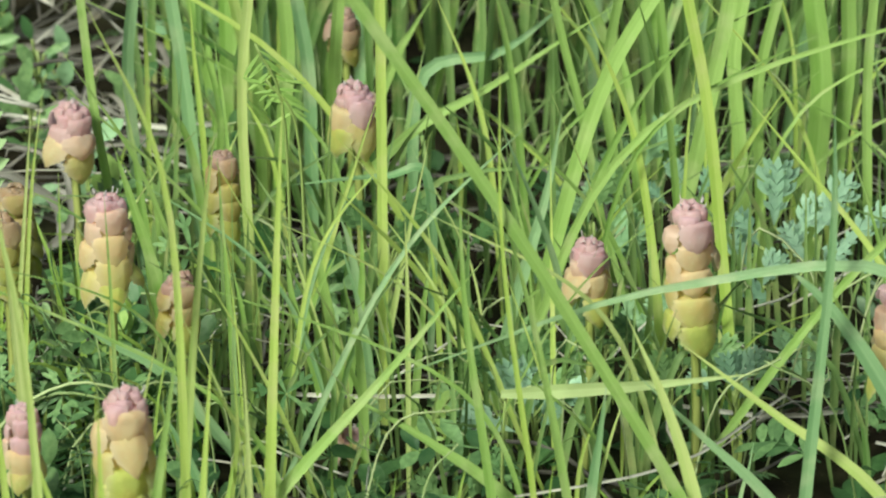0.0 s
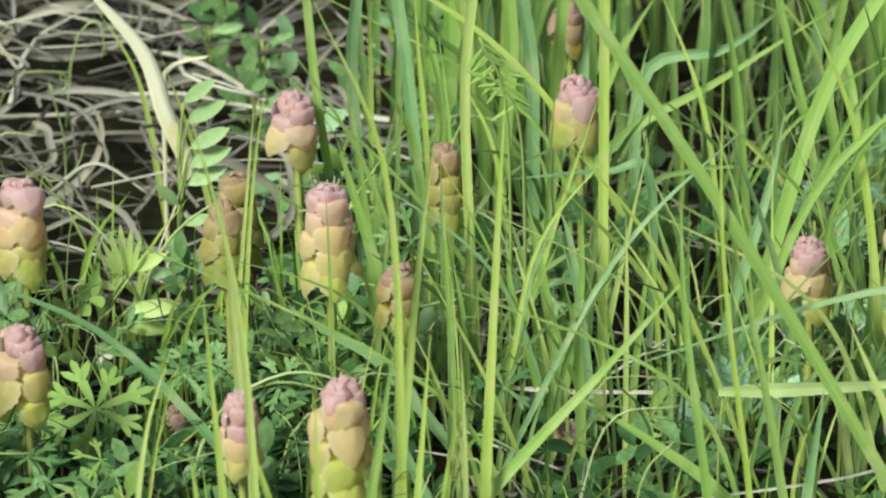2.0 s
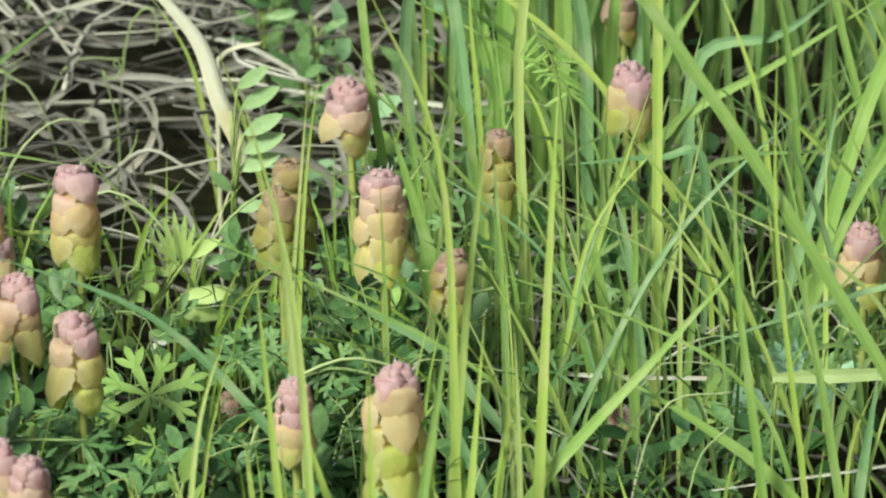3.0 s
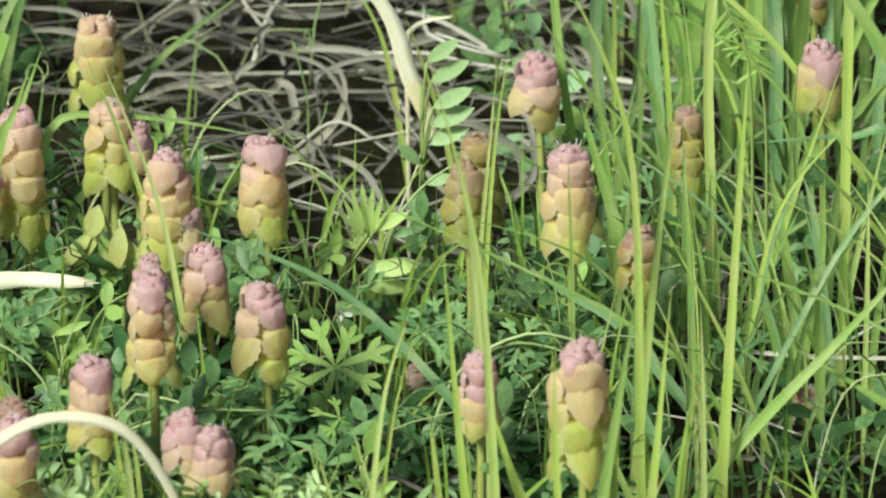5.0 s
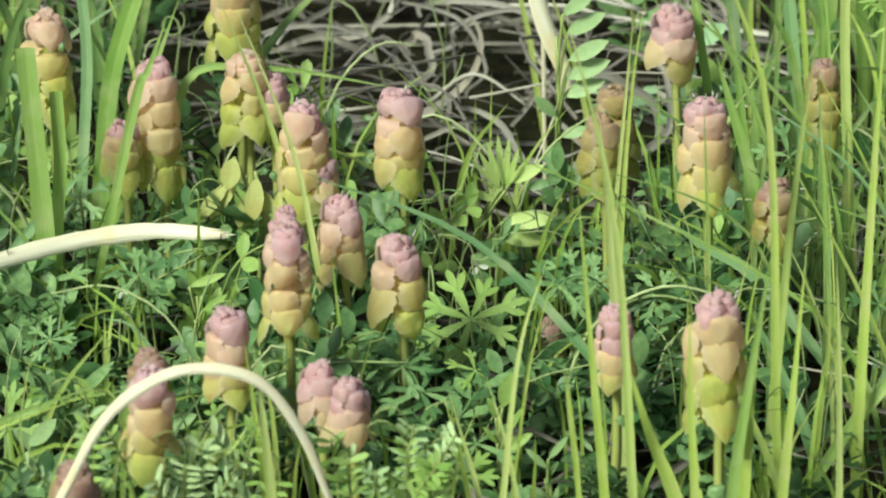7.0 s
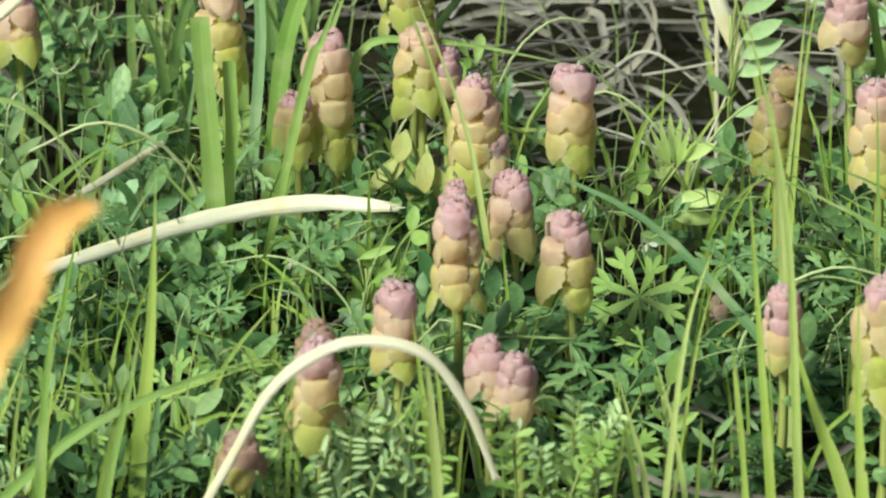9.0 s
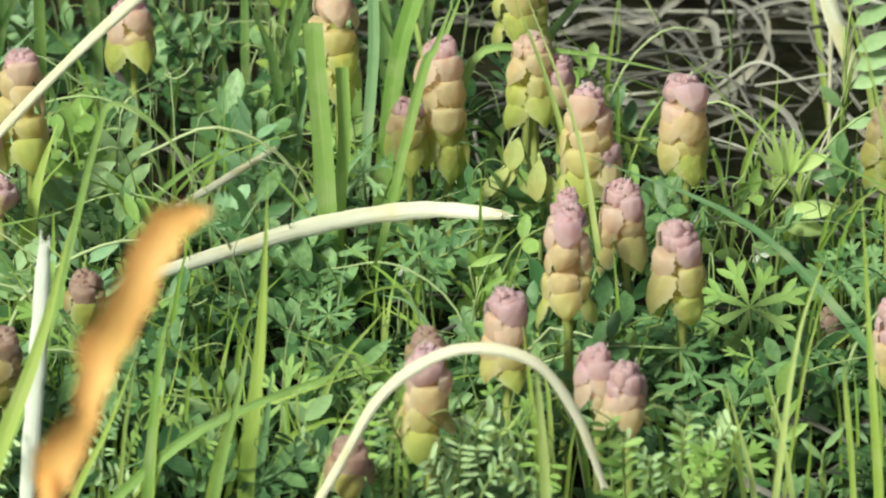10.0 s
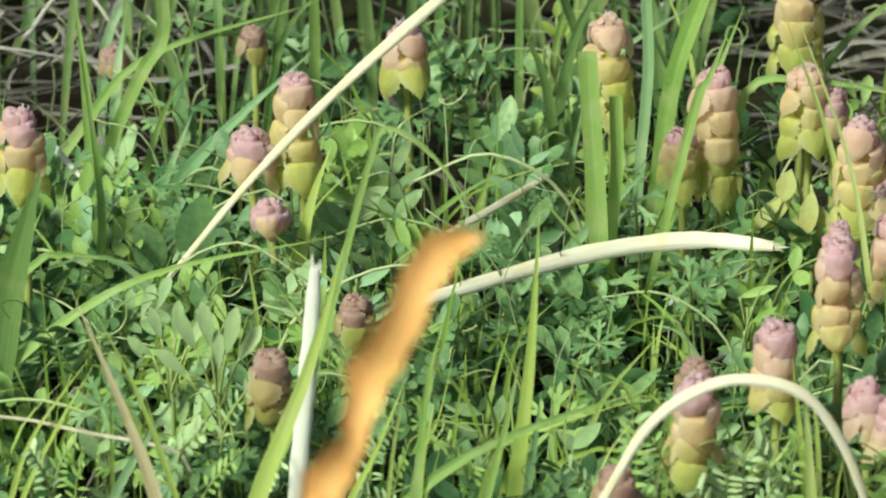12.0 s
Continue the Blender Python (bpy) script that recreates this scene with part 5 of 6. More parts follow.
def vetch(x, y, mid, tip, pairs, size, ratio=0.42, mat=None, start=0.35, tendril=True, seed=0, label=""):
    """One pinnate leaf of vetch on its stalk, rooted at (x, y)."""
    mat = mat or HERB_PART
    m, side, near = frame_of(x, y)
    ob = thing("vetch_sprig", m, label or "vetch sprig with paired oval leaflets and a curled tendril", "wild plant", "vetch sprigs")
    r = random.Random(seed + int(x * 7919) + int(y * 104729))
    p = [Vector((0, 0, -0.003)), side * mid[0] + Vector((0, 0, mid[1])) + near * 0.004, side * tip[0] + Vector((0, 0, tip[1])) + near * 0.012]
    rib = spline([tuple(q) for q in p], 24)
    part("stalk", tube([tuple(q) for q in p], 0.0008, 0.0004, 8, 4), STALK, ob)
    for k in range(pairs):
        i = int(24 * (start + (0.97 - start) * k / max(1, pairs - 1)))
        t = Vector(rib[min(i + 1, 24)] - rib[max(i - 1, 0)]).normalized()
        across = t.cross(Vector((0, -0.5, 0.85))).normalized()
        for s in (-1, 1):
            way = across * s + t * r.uniform(0.35, 0.75) + Vector((0, -0.2, r.uniform(-0.05, 0.35)))
            add_leaf(ob, rib[i], way, size * r.choice((0.85, 1.0, 1.1)), ratio, mat, r.randrange(2), roll=r.uniform(-0.4, 0.4))
    if tendril:
        e, t = Vector(rib[-1]), Vector(rib[-1] - rib[-3]).normalized()
        a = side * r.choice((-1, 1))
        q = [e, e + t * 0.010, e + t * 0.016 + a * 0.005, e + t * 0.012 + a * 0.011, e + t * 0.008 + a * 0.007]
        part("tendril", tube([tuple(v) for v in q], 0.0004, 0.00025, 14, 4), STALK, ob)
    return ob


def cranesbill(x, y, z, radius, fingers=7, tilt=(40, 0), mat=None, seed=0):
    """A round, deeply cut leaf on an upright stalk."""
    m, side, near = frame_of(x, y)
    ob = thing("cranesbill_leaf", m, "deeply cut round green leaf on a thin stalk", "wild plant", "cranesbill leaves")
    part("stalk", tube([(0.004, 0.006, -0.003), (0.002, 0.004, z * 0.5), (0, 0, z)], 0.0007, 0.0006, 6, 4), STALK, ob)
    r = random.Random(seed + int(x * 3571))
    face = Matrix.Translation((0, 0, z)) @ Matrix.Rotation(radians(tilt[1]), 4, "Y") @ Matrix.Rotation(radians(tilt[0]), 4, "X") @ Matrix.Rotation(r.uniform(-0.5, 0.5), 4, "Z")
    for k in range(fingers):
        a = radians(-140 + 280 * k / (fingers - 1))
        l = radius * r.uniform(0.85, 1.08)
        h = Heap()
        h.add(leaflet(l * 0.75, l * 0.17, 0.75, 0.06, 0.2, 4, 1, 0.5))
        for b in (-34, 0, 34):
            h.add(leaflet(l * 0.45, l * 0.14, 0.55, 0.1, 0.2, 4, 1, 0.6), Matrix.Translation((0, l * (0.55 if b else 0.62), -0.01 * l)) @ Matrix.Rotation(radians(b), 4, "Z"))
        lobe = part("lobe", h.shape(), mat or HERB_PART, ob)
        lobe.matrix_basis = face @ Matrix.Rotation(-a, 4, "Z") @ Matrix.Rotation(radians(r.uniform(-12, 10)), 4, "X")
    return ob


def lobed_herb(x, y, leaves, mat, label, name="lobed_herb", kind=2):
    """An upright herb: each leaf is (sideways, up, length, degrees from upright, width ratio)."""
    m, side, near = frame_of(x, y)
    ob = thing(name, m, label, "wild plant")
    top = max(v[1] for v in leaves)
    part("stalk", tube([(0, 0, -0.003), (0.001, 0, top * 0.5), (0, 0, top * 0.9)], 0.0012, 0.0007, 6, 5), STALK, ob)
    for i, (u, z, length, turn, ratio) in enumerate(leaves):
        a = radians(turn)
        way = side * math.sin(a) + Vector((0, 0, math.cos(a))) + near * 0.25
        at = side * u + Vector((0, 0, z)) + near * (0.002 * (i % 3))
        foot = Vector((0, 0, max(0.004, z * 0.7)))
        if (at - foot).length > 0.004:
            part("leaf_stalk", tube([tuple(foot), tuple((at + foot) / 2 + Vector((0, 0, 0.001))), tuple(at)], 0.0006, 0.0006, 4, 4), STALK, ob)
        add_leaf(ob, at, way, length, ratio, mat, kind, up=tuple(near * 0.9 + Vector((0, 0, 0.5))), name="leaf")
    return ob


def small_flower(x, y, z, size, petals, mat, label):
    m, side, near = frame_of(x, y)
    ob = thing("small_flower", m, label, "flower")
    part("stalk", tube([(0, 0, -0.003), (0.002, 0.002, z * 0.6), (0, 0, z)], 0.0006, 0.0005, 6, 4), STALK, ob)
    for k in range(petals):
        a = 2 * math.pi * k / petals
        way = side * math.cos(a) + Vector((0, 0, math.sin(a))) * 0.8 + near * 0.5
        add_leaf(ob, (0, 0, z), way, size, 0.5, mat, 1, up=tuple(near), name="petal")
    return ob


def panicle(x, y, mid, tip, count, size, mat, label):
    """A drooping grass flower head: spikelets along a bent stalk."""
    m, side, near = frame_of(x, y)
    ob = thing("grass_flower_head", m, label, "grass")
    p = [(0, 0, -0.003), tuple(side * mid[0] + Vector((0, 0, mid[1]))), tuple(side * tip[0] + Vector((0, 0, tip[1])))]
    rib = spline(p, 30)
    part("stalk", tube(p, 0.0008, 0.0005, 12, 4), STALK, ob)
    r = random.Random(count)
    for k in range(count):
        i = 19 + int(11 * k / count)
        way = side * (1 if k % 2 else -0.6) + Vector((0, 0, r.uniform(-0.9, 0.3)))
        add_leaf(ob, rib[i], way, size * r.choice((0.8, 1.0)), 0.13, mat, 0, name="spikelet")
    return ob


def withered_leaf(x, y, pts, label):
    """A curled rust-coloured leaf on a stalk; pts: sideways, up, half width."""
    m, side, near = frame_of(x, y)
    ob = thing("rusty_leaf", m, label, "leaf")
    c = spline([(u, z, w) for u, z, w in pts], 30)
    v, f, uv = [], [], []
    for i, (u, z, w) in enumerate(c):
        t = c[min(i + 1, 30)] - c[max(i - 1, 0)]
        n = Vector((t[1], -t[0])).normalized()
        for j in range(-2, 3):
            e = j / 2
            k = w * (1 + 0.12 * math.sin(i * 1.7 + j))
            q = side * (u + n.x * k * e) + Vector((0, 0, z + n.y * k * e)) + near * (0.0015 * e * e - 0.002 * math.sin(i * 0.6))
            v.append(tuple(q))
            uv.append((0.5 + e / 2, i * 0.01))
        if i:
            o = 5 * i
            f += [(o - 5 + j, o - 4 + j, o + 1 + j, o + j) for j in range(4)]
    part("blade", (v, f, uv), ORANGE, ob)
    u0, z0 = pts[0][0], pts[0][1]
    foot = side * u0 * 1.2
    part("stalk", tube([tuple(foot + Vector((0, 0, -0.003))), tuple(foot * 0.95 + Vector((0, 0, z0 * 0.5))), tuple(side * u0 + Vector((0, 0, z0 + 0.002)))], 0.003, 0.0025, 8, 6), ORANGE, ob)
    return ob


vetch(-0.0319, 2.2763, (-0.0168, 0.0626), (-0.0343, 0.0653), 5, 0.011, 0.4, HERB_LIME, start=0.55)
vetch(-0.0209, 2.2872, (-0.0108, 0.0268), (-0.0198, 0.0473), 3, 0.0124, 0.42, HERB_PART, start=0.45)
vetch(-0.1039, 2.182, (0.0027, 0.0234), (-0.0118, 0.0378), 5, 0.0106, 0.45, HERB_PART)
vetch(-0.1163, 2.172, (0.0047, 0.0186), (0.0201, 0.039), 4, 0.0116, 0.5, HERB_PART)
vetch(-0.0776, 2.1611, (-0.008, 0.0235), (0.0049, 0.0348), 4, 0.0105, 0.4, HERB_PART)
vetch(-0.2051, 2.3279, (-0.0041, 0.0343), (-0.018, 0.0707), 7, 0.0103, 0.4, HERB_PART)
vetch(-0.2345, 2.3252, (-0.009, 0.0173), (-0.0248, 0.0198), 6, 0.0077, 0.3, HERB_PART, tendril=False)
vetch(-0.0986, 2.1978, (-0.0042, 0.0166), (-0.0191, 0.0285), 5, 0.0103, 0.45, HERB_LIME)
vetch(-0.1947, 2.2981, (-0.0014, 0.0364), (-0.0138, 0.0751), 7, 0.0102, 0.32, HERB_PART)
vetch(-0.159, 2.1962, (0.0003, 0.0165), (-0.0059, 0.0284), 4, 0.0111, 0.5, HERB_PALE, tendril=False)
vetch(-0.0976, 2.2241, (-0.0043, 0.0096), (0.0066, 0.0166), 4, 0.0095, 0.45, HERB_PART)
vetch(-0.2854, 2.0928, (0.0025, 0.0275), (0.009, 0.0501), 4, 0.0128, 0.42, HERB_LIME, tendril=False, label="herb with blunt spoon-shaped pale leaves")
vetch(-0.2916, 2.0922, (0.0004, 0.0229), (-0.0056, 0.039), 4, 0.0124, 0.45, HERB_LIME, tendril=False)
vetch(-0.0137, 2.0441, (-0.016, 0.0205), (-0.032, 0.0274), 7, 0.006, 0.3, HERB_PART)
vetch(-0.0786, 2.0452, (-0.0097, 0.0205), (0.0169, 0.0355), 7, 0.0056, 0.28, HERB_PART)
vetch(0.2109, 2.1096, (0.0042, 0.028), (0.0105, 0.044), 6, 0.007, 0.3, HERB_LIME)
vetch(0.2026, 2.1105, (-0.0041, 0.0189), (-0.0123, 0.0372), 6, 0.007, 0.3, HERB_PART)
vetch(-0.0308, 2.331, (-0.0019, 0.0123), (0.0028, 0.022), 2, 0.0112, 0.4, HERB_LIME)
vetch(-0.033, 2.3519, (0.0024, 0.0099), (0.0092, 0.0197), 3, 0.0095, 0.45, HERB_PART)
vetch(0.0845, 2.2592, (-0.0018, 0.0145), (-0.0083, 0.0195), 4, 0.0074, 0.5, HERB_PALE)
vetch(0.0745, 2.1859, (0.0071, 0.0255), (0.0087, 0.0464), 4, 0.0072, 0.5, HERB_PALE)
cranesbill(0.0129, 2.0879, 0.05, 0.0205, 7, (48, 0), HERB_LIME)
cranesbill(0.0459, 2.1285, 0.045, 0.0146, 7, (40, 10))
cranesbill(0.051, 2.1368, 0.045, 0.0125, 7, (35, -10))
cranesbill(-0.1546, 1.9578, 0.04, 0.0097, 7, (40, 0))
cranesbill(-0.3092, 2.0033, 0.05, 0.012, 7, (40, 10))
cranesbill(-0.2276, 2.2577, 0.06, 0.012, 7, (45, 0))
cranesbill(-0.2743, 1.9663, 0.045, 0.0138, 7, (40, 0))
cranesbill(-0.0252, 1.9965, 0.03, 0.0139, 7, (35, 0))
cranesbill(-0.2173, 2.0052, 0.04, 0.012, 5, (40, -10))
cranesbill(0.0588, 2.1172, 0.05, 0.0124, 7, (40, 0))
cranesbill(-0.2598, 1.9777, 0.04, 0.0118, 7, (40, 0))
cranesbill(0.0812, 2.1275, 0.04, 0.0125, 7, (40, 0))
lobed_herb(0.0477, 2.2638, [(0.0026, 0.0645, 0.0184, 62, 0.36), (0.0039, 0.0727, 0.0193, 60, 0.36), (0.0047, 0.081, 0.0184, 56, 0.36), (0.0039, 0.0903, 0.0184, 54, 0.36), (0.0025, 0.0992, 0.0162, 48, 0.36), (-0, 0.0574, 0.0131, -40, 0.36), (0.0011, 0.0479, 0.0131, 70, 0.36)], HERB_PALE, "vetch leaf with long pale oval leaflets beside a dry leaf", "vetch_leaf", 0)
lobed_herb(0.0166, 2.1849, [(0.0067, 0.0606, 0.0157, -35, 0.125), (0.0076, 0.0606, 0.0184, -22, 0.125), (0.0082, 0.0610, 0.0205, -12, 0.125), (0.0091, 0.0610, 0.0222, -4, 0.125), (0.0097, 0.0610, 0.0209, 5, 0.125), (0.0103, 0.0606, 0.0188, 14, 0.125), (0.0107, 0.0594, 0.0151, 28, 0.125), (0.0108, 0.0633, 0.0157, 58, 0.34), (0.0092, 0.0478, 0.0193, 80, 0.36), (0.0067, 0.0409, 0.0193, 92, 0.36), (0.0067, 0.0555, 0.0130, -60, 0.24)], VETCH_NEW, "upright vetch shoot with a fan of narrow young leaflets", "vetch_shoot", 0)
lobed_herb(0.032, 2.2478, [(0.0084, 0.0405, 0.0152, 86, 0.42), (0.0022, 0.0334, 0.0131, 70, 0.3)], HERB_PART, "vetch leaf with broad oval leaflets", "vetch_leaf", 0)
lobed_herb(0.3361, 2.2875, [(-0.0028, 0.0425, 0.0167, -5, 0.55), (0.0039, 0.0414, 0.0167, 22, 0.4), (-0.0083, 0.04, 0.0134, -40, 0.4)], HERB_BLUE, "blue-grey lobed herb leaf standing in grass", "lobed_herb", 2)
lobed_herb(0.3688, 2.2282, [(-0.0076, 0.0523, 0.0306, 2, 0.45), (-0.0009, 0.0454, 0.0262, 25, 0.4), (-0.0129, 0.0451, 0.0197, -30, 0.4), (-0.016, 0.0331, 0.0197, -20, 0.5), (0.0037, 0.0336, 0.024, 50, 0.35), (-0.0115, 0.0285, 0.0175, 20, 0.5), (-0.0069, 0.019, 0.0175, -50, 0.45)], HERB_BLUE, "grey-green herb with deeply lobed leaves", "lobed_herb", 2)
lobed_herb(0.378, 2.2164, [(-0.0033, 0.0522, 0.0327, 25, 0.35), (0.0055, 0.0477, 0.0305, 40, 0.3), (0.01, 0.0384, 0.0261, 55, 0.35), (-0.0052, 0.0404, 0.0218, -25, 0.4)], HERB_BLUE, "grey-green herb with deeply lobed leaves", "lobed_herb", 2)
lobed_herb(0.3531, 2.1556, [(-0.0003, 0.0164, 0.017, -30, 0.5), (0.0039, 0.0189, 0.0191, 20, 0.5), (0.0016, 0.0281, 0.017, 0, 0.5), (0.0083, 0.0143, 0.0149, 60, 0.5), (-0.0067, 0.0139, 0.0149, -60, 0.5), (0.0036, 0.0328, 0.0127, 35, 0.5)], HERB_GREY, "small grey-green lobed herb close to the soil", "lobed_herb", 2)
lobed_herb(0.1915, 2.3613, [(-0.0032, 0.0236, 0.0141, 0, 0.5)], HERB_BLUE, "single blue-green oval leaf", "oval_leaf", 1)
lobed_herb(-0.0668, 2.1840, [(-0.0058, 0.0699, 0.0230, -148, 0.28), (-0.0102, 0.0647, 0.0199, -138, 0.28), (0.0005, 0.0675, 0.0178, -172, 0.4), (-0.0029, 0.0583, 0.0130, -160, 0.42), (0.0035, 0.0605, 0.0157, 168, 0.42), (-0.0078, 0.0757, 0.0126, -165, 0.6)], AGED, "drooping long yellow leaves of an ageing herb", "yellow_herb", 0)
lobed_herb(-0.1831, 2.1423, [(-0.0005, 0.0093, 0.0168, 0, 0.62), (0.0031, 0.0093, 0.0147, 30, 0.55)], HERB_GREY, "two rounded pale green leaves", "oval_leaf", 1)
lobed_herb(-0.285, 2.1225, [(-0.0019, 0.0139, 0.0188, -20, 0.4), (0.0002, 0.0139, 0.0209, 5, 0.4), (0.0033, 0.0139, 0.0178, 30, 0.4), (-0.0082, 0.0118, 0.0178, -40, 0.4), (0.0086, 0.0138, 0.0167, 50, 0.4), (0.0108, 0.0184, 0.0146, 10, 0.4)], HERB_LIME, "rosette of blunt spoon-shaped pale green leaves", "spoon_leaf_herb", 1)
lobed_herb(-0.2316, 2.2424, [(0, 0.0144, 0.0131, -30, 0.25), (0.0011, 0.0144, 0.0142, -5, 0.25), (0.0022, 0.0144, 0.0131, 20, 0.25), (0.0033, 0.0132, 0.012, 50, 0.25)], HERB_GREY, "fan of narrow grey-green leaflets", "fan_herb", 0)
lobed_herb(-0.2411, 2.0963, [(-0.002, 0.0138, 0.0124, -40, 0.7), (0.0022, 0.0138, 0.0144, 0, 0.7), (0.0063, 0.0114, 0.0124, 45, 0.7)], HERB_GREY, "three rounded toothed pale green leaves", "toothed_herb", 2)
lobed_herb(-0.1735, 2.3307, [(-0.0004, 0.0659, 0.009, -40, 0.4), (0.0019, 0.0659, 0.009, 20, 0.4), (-0.0037, 0.0562, 0.009, -60, 0.4), (0.0031, 0.0538, 0.009, 50, 0.4), (-0.0025, 0.0416, 0.009, -70, 0.4), (0.002, 0.0368, 0.009, 60, 0.4), (-0.0004, 0.0731, 0.0079, 0, 0.4), (0.0064, 0.0587, 0.0079, 70, 0.4)], GRASS_YELLOW, "tall sprig with tiny yellow-green flowers", "flowering_sprig", 0)
lobed_herb(-0.178, 2.3155, [(-0.0084, 0.0271, 0.0157, -20, 0.6), (-0.0062, 0.0258, 0.0168, 15, 0.7), (-0.0107, 0.0247, 0.0134, -50, 0.6)], HERB_PART, "broad rounded dark green leaves", "oval_leaf", 1)
lobed_herb(-0.3387, 2.0295, [(-0.0038, 0.0119, 0.0162, -20, 0.3), (0.0003, 0.0117, 0.0182, 10, 0.3), (0.0043, 0.0105, 0.0162, 40, 0.3), (0.0083, 0.0092, 0.0141, 60, 0.3), (-0.0078, 0.0109, 0.0141, -50, 0.3)], HERB_PART, "low tuft of narrow green leaves", "leaf_tuft", 0)
lobed_herb(-0.2951, 2.1398, [(-0.0010, 0.0450, 0.0311, 10, 0.5), (-0.0105, 0.0451, 0.0228, -25, 0.5)], HERB_PART, "broad rounded dark green leaves", "oval_leaf", 0)
lobed_herb(-0.2678, 2.0022, [(-0.0077, 0.0744, 0.0166, -20, 0.3), (-0.0023, 0.0764, 0.0186, -8, 0.28), (0.0032, 0.0742, 0.0196, 10, 0.28), (0.0071, 0.0697, 0.0166, 28, 0.3), (-0.0108, 0.0657, 0.0147, -40, 0.32), (0.0109, 0.0609, 0.0137, 45, 0.32), (0.0001, 0.0655, 0.0176, 0, 0.28)], HERB_SPOON, "upright fan of blunt spoon-shaped pale green leaves", "spoon_leaf_herb", 1)
lobed_herb(-0.2871, 2.0197, [(-0.0028, 0.0698, 0.0138, -15, 0.3), (0.0022, 0.0708, 0.0158, 5, 0.28), (0.0061, 0.0675, 0.0138, 25, 0.3), (-0.0060, 0.0633, 0.0118, -45, 0.3)], HERB_SPOON, "upright fan of blunt spoon-shaped pale green leaves", "spoon_leaf_herb", 1)
small_flower(-0.0366, 2.1063, 0.05, 0.0031, 6, WHITE, "tiny white star-shaped flower on a thin stalk")
small_flower(-0.0396, 2.0974, 0.05, 0.002, 5, WHITE, "tiny white star-shaped flower on a thin stalk")
small_flower(-0.1143, 2.1153, 0.05, 0.0031, 3, WHITE, "small white and yellow bud")
small_flower(0.0164, 2.1582, 0.04, 0.0044, 3, WHITE, "crumpled white petals on the ground")
small_flower(0.0302, 2.1272, 0.04, 0.0036, 3, WHITE, "crumpled white petals on the ground")
panicle(0.1702, 2.1755, (-0.0018, 0.1222), (-0.0125, 0.1565), 14, 0.0119, HERB_LIME, "drooping green grass flower head")
panicle(0.1756, 2.1749, (-0.002, 0.1154), (-0.0143, 0.1427), 9, 0.0106, HERB_LIME, "drooping green grass flower head")
withered_leaf(-0.1551, 1.3314, [(0.0000, 0.3444, 0.0046), (0.0036, 0.3540, 0.0052), (0.0076, 0.3615, 0.0036), (0.0104, 0.3700, 0.0034), (0.0130, 0.3794, 0.0056), (0.0182, 0.3895, 0.0050), (0.0232, 0.4010, 0.0046), (0.0284, 0.4095, 0.0050), (0.0336, 0.4140, 0.0036), (0.0388, 0.4158, 0.0008)], "rust-orange withered leaf curling on its stalk, close and out of focus")


def scatter_herbs():
    r = random.Random(77)
    n = 0
    while n < 135:
        x, y = r.uniform(-0.50, 0.13), r.uniform(2.02, 2.40)
        if in_thatch(x, y) or (bare(x, y) and r.random() < 0.8):
            continue
        n += 1
        a = r.uniform(-0.03, 0.03)
        z = r.uniform(0.028, 0.060)
        vetch(x, y, (a * 0.4, z * 0.7), (a, z), r.randint(3, 6), r.choice((0.010, 0.012, 0.014)), r.choice((0.38, 0.45, 0.52)), r.choice((HERB_PART, HERB_PART, HERB_PART, HERB_LIME)), seed=n, tendril=r.random() < 0.6)
    for k in range(46):
        x, y = r.uniform(-0.46, -0.16), r.uniform(2.02, 2.26)
        a, z = r.uniform(-0.03, 0.03), r.uniform(0.03, 0.055)
        vetch(x, y, (a * 0.4, z * 0.7), (a, z), r.randint(3, 5), r.choice((0.010, 0.013)), r.choice((0.34, 0.42)), r.choice((HERB_LIME, HERB_PALE, HERB_GREY, HERB_PART)), seed=200 + k, tendril=False)
    for k in range(60):
        x, y = r.uniform(-0.48, 0.22), r.uniform(2.02, 2.50)
        if not in_thatch(x, y) and not bare(x, y):
            cranesbill(x, y, r.uniform(0.03, 0.06), r.uniform(0.011, 0.018), r.choice((5, 7)), (r.uniform(15, 55), r.uniform(-25, 25)), seed=k)


scatter_herbs()


def upright_shoots():
    """Leafy shoots with narrow upright leaves among the vetch."""
    r = random.Random(19)
    for k in range(46):
        x, y = r.uniform(-0.48, -0.13), r.uniform(2.03, 2.24)
        if in_thatch(x, y):
            continue
        top = r.uniform(0.03, 0.062)
        leaves = []
        for i in range(r.randint(6, 10)):
            z = top * (0.35 + 0.65 * i / 9)
            turn = r.uniform(15, 60) * (1 if i % 2 else -1)
            leaves.append((r.uniform(-0.003, 0.003), z, r.choice((0.012, 0.016, 0.020)), turn, r.choice((0.22, 0.28, 0.34))))
        lobed_herb(x, y, leaves, r.choice((HERB_PALE, HERB_GREY, HERB_PART, HERB_LIME)), "leafy green shoot with narrow upright leaves", "leafy_shoot", 0)


    for k in range(22):
        x, y = r.uniform(0.06, 0.19), r.uniform(2.34, 2.56)
        top = r.uniform(0.03, 0.075)
        leaves = [(r.uniform(-0.004, 0.004), top * (0.3 + 0.7 * i / 9), r.choice((0.009, 0.012, 0.015)), r.uniform(10, 75) * (1 if i % 2 else -1), r.choice((0.3, 0.4, 0.5))) for i in range(r.randint(5, 9))]
        lobed_herb(x, y, leaves, r.choice((HERB_PART, HERB_PART, HERB_GREY)), "leafy green shoot among dead grass", "leafy_shoot", 0)


upright_shoots()


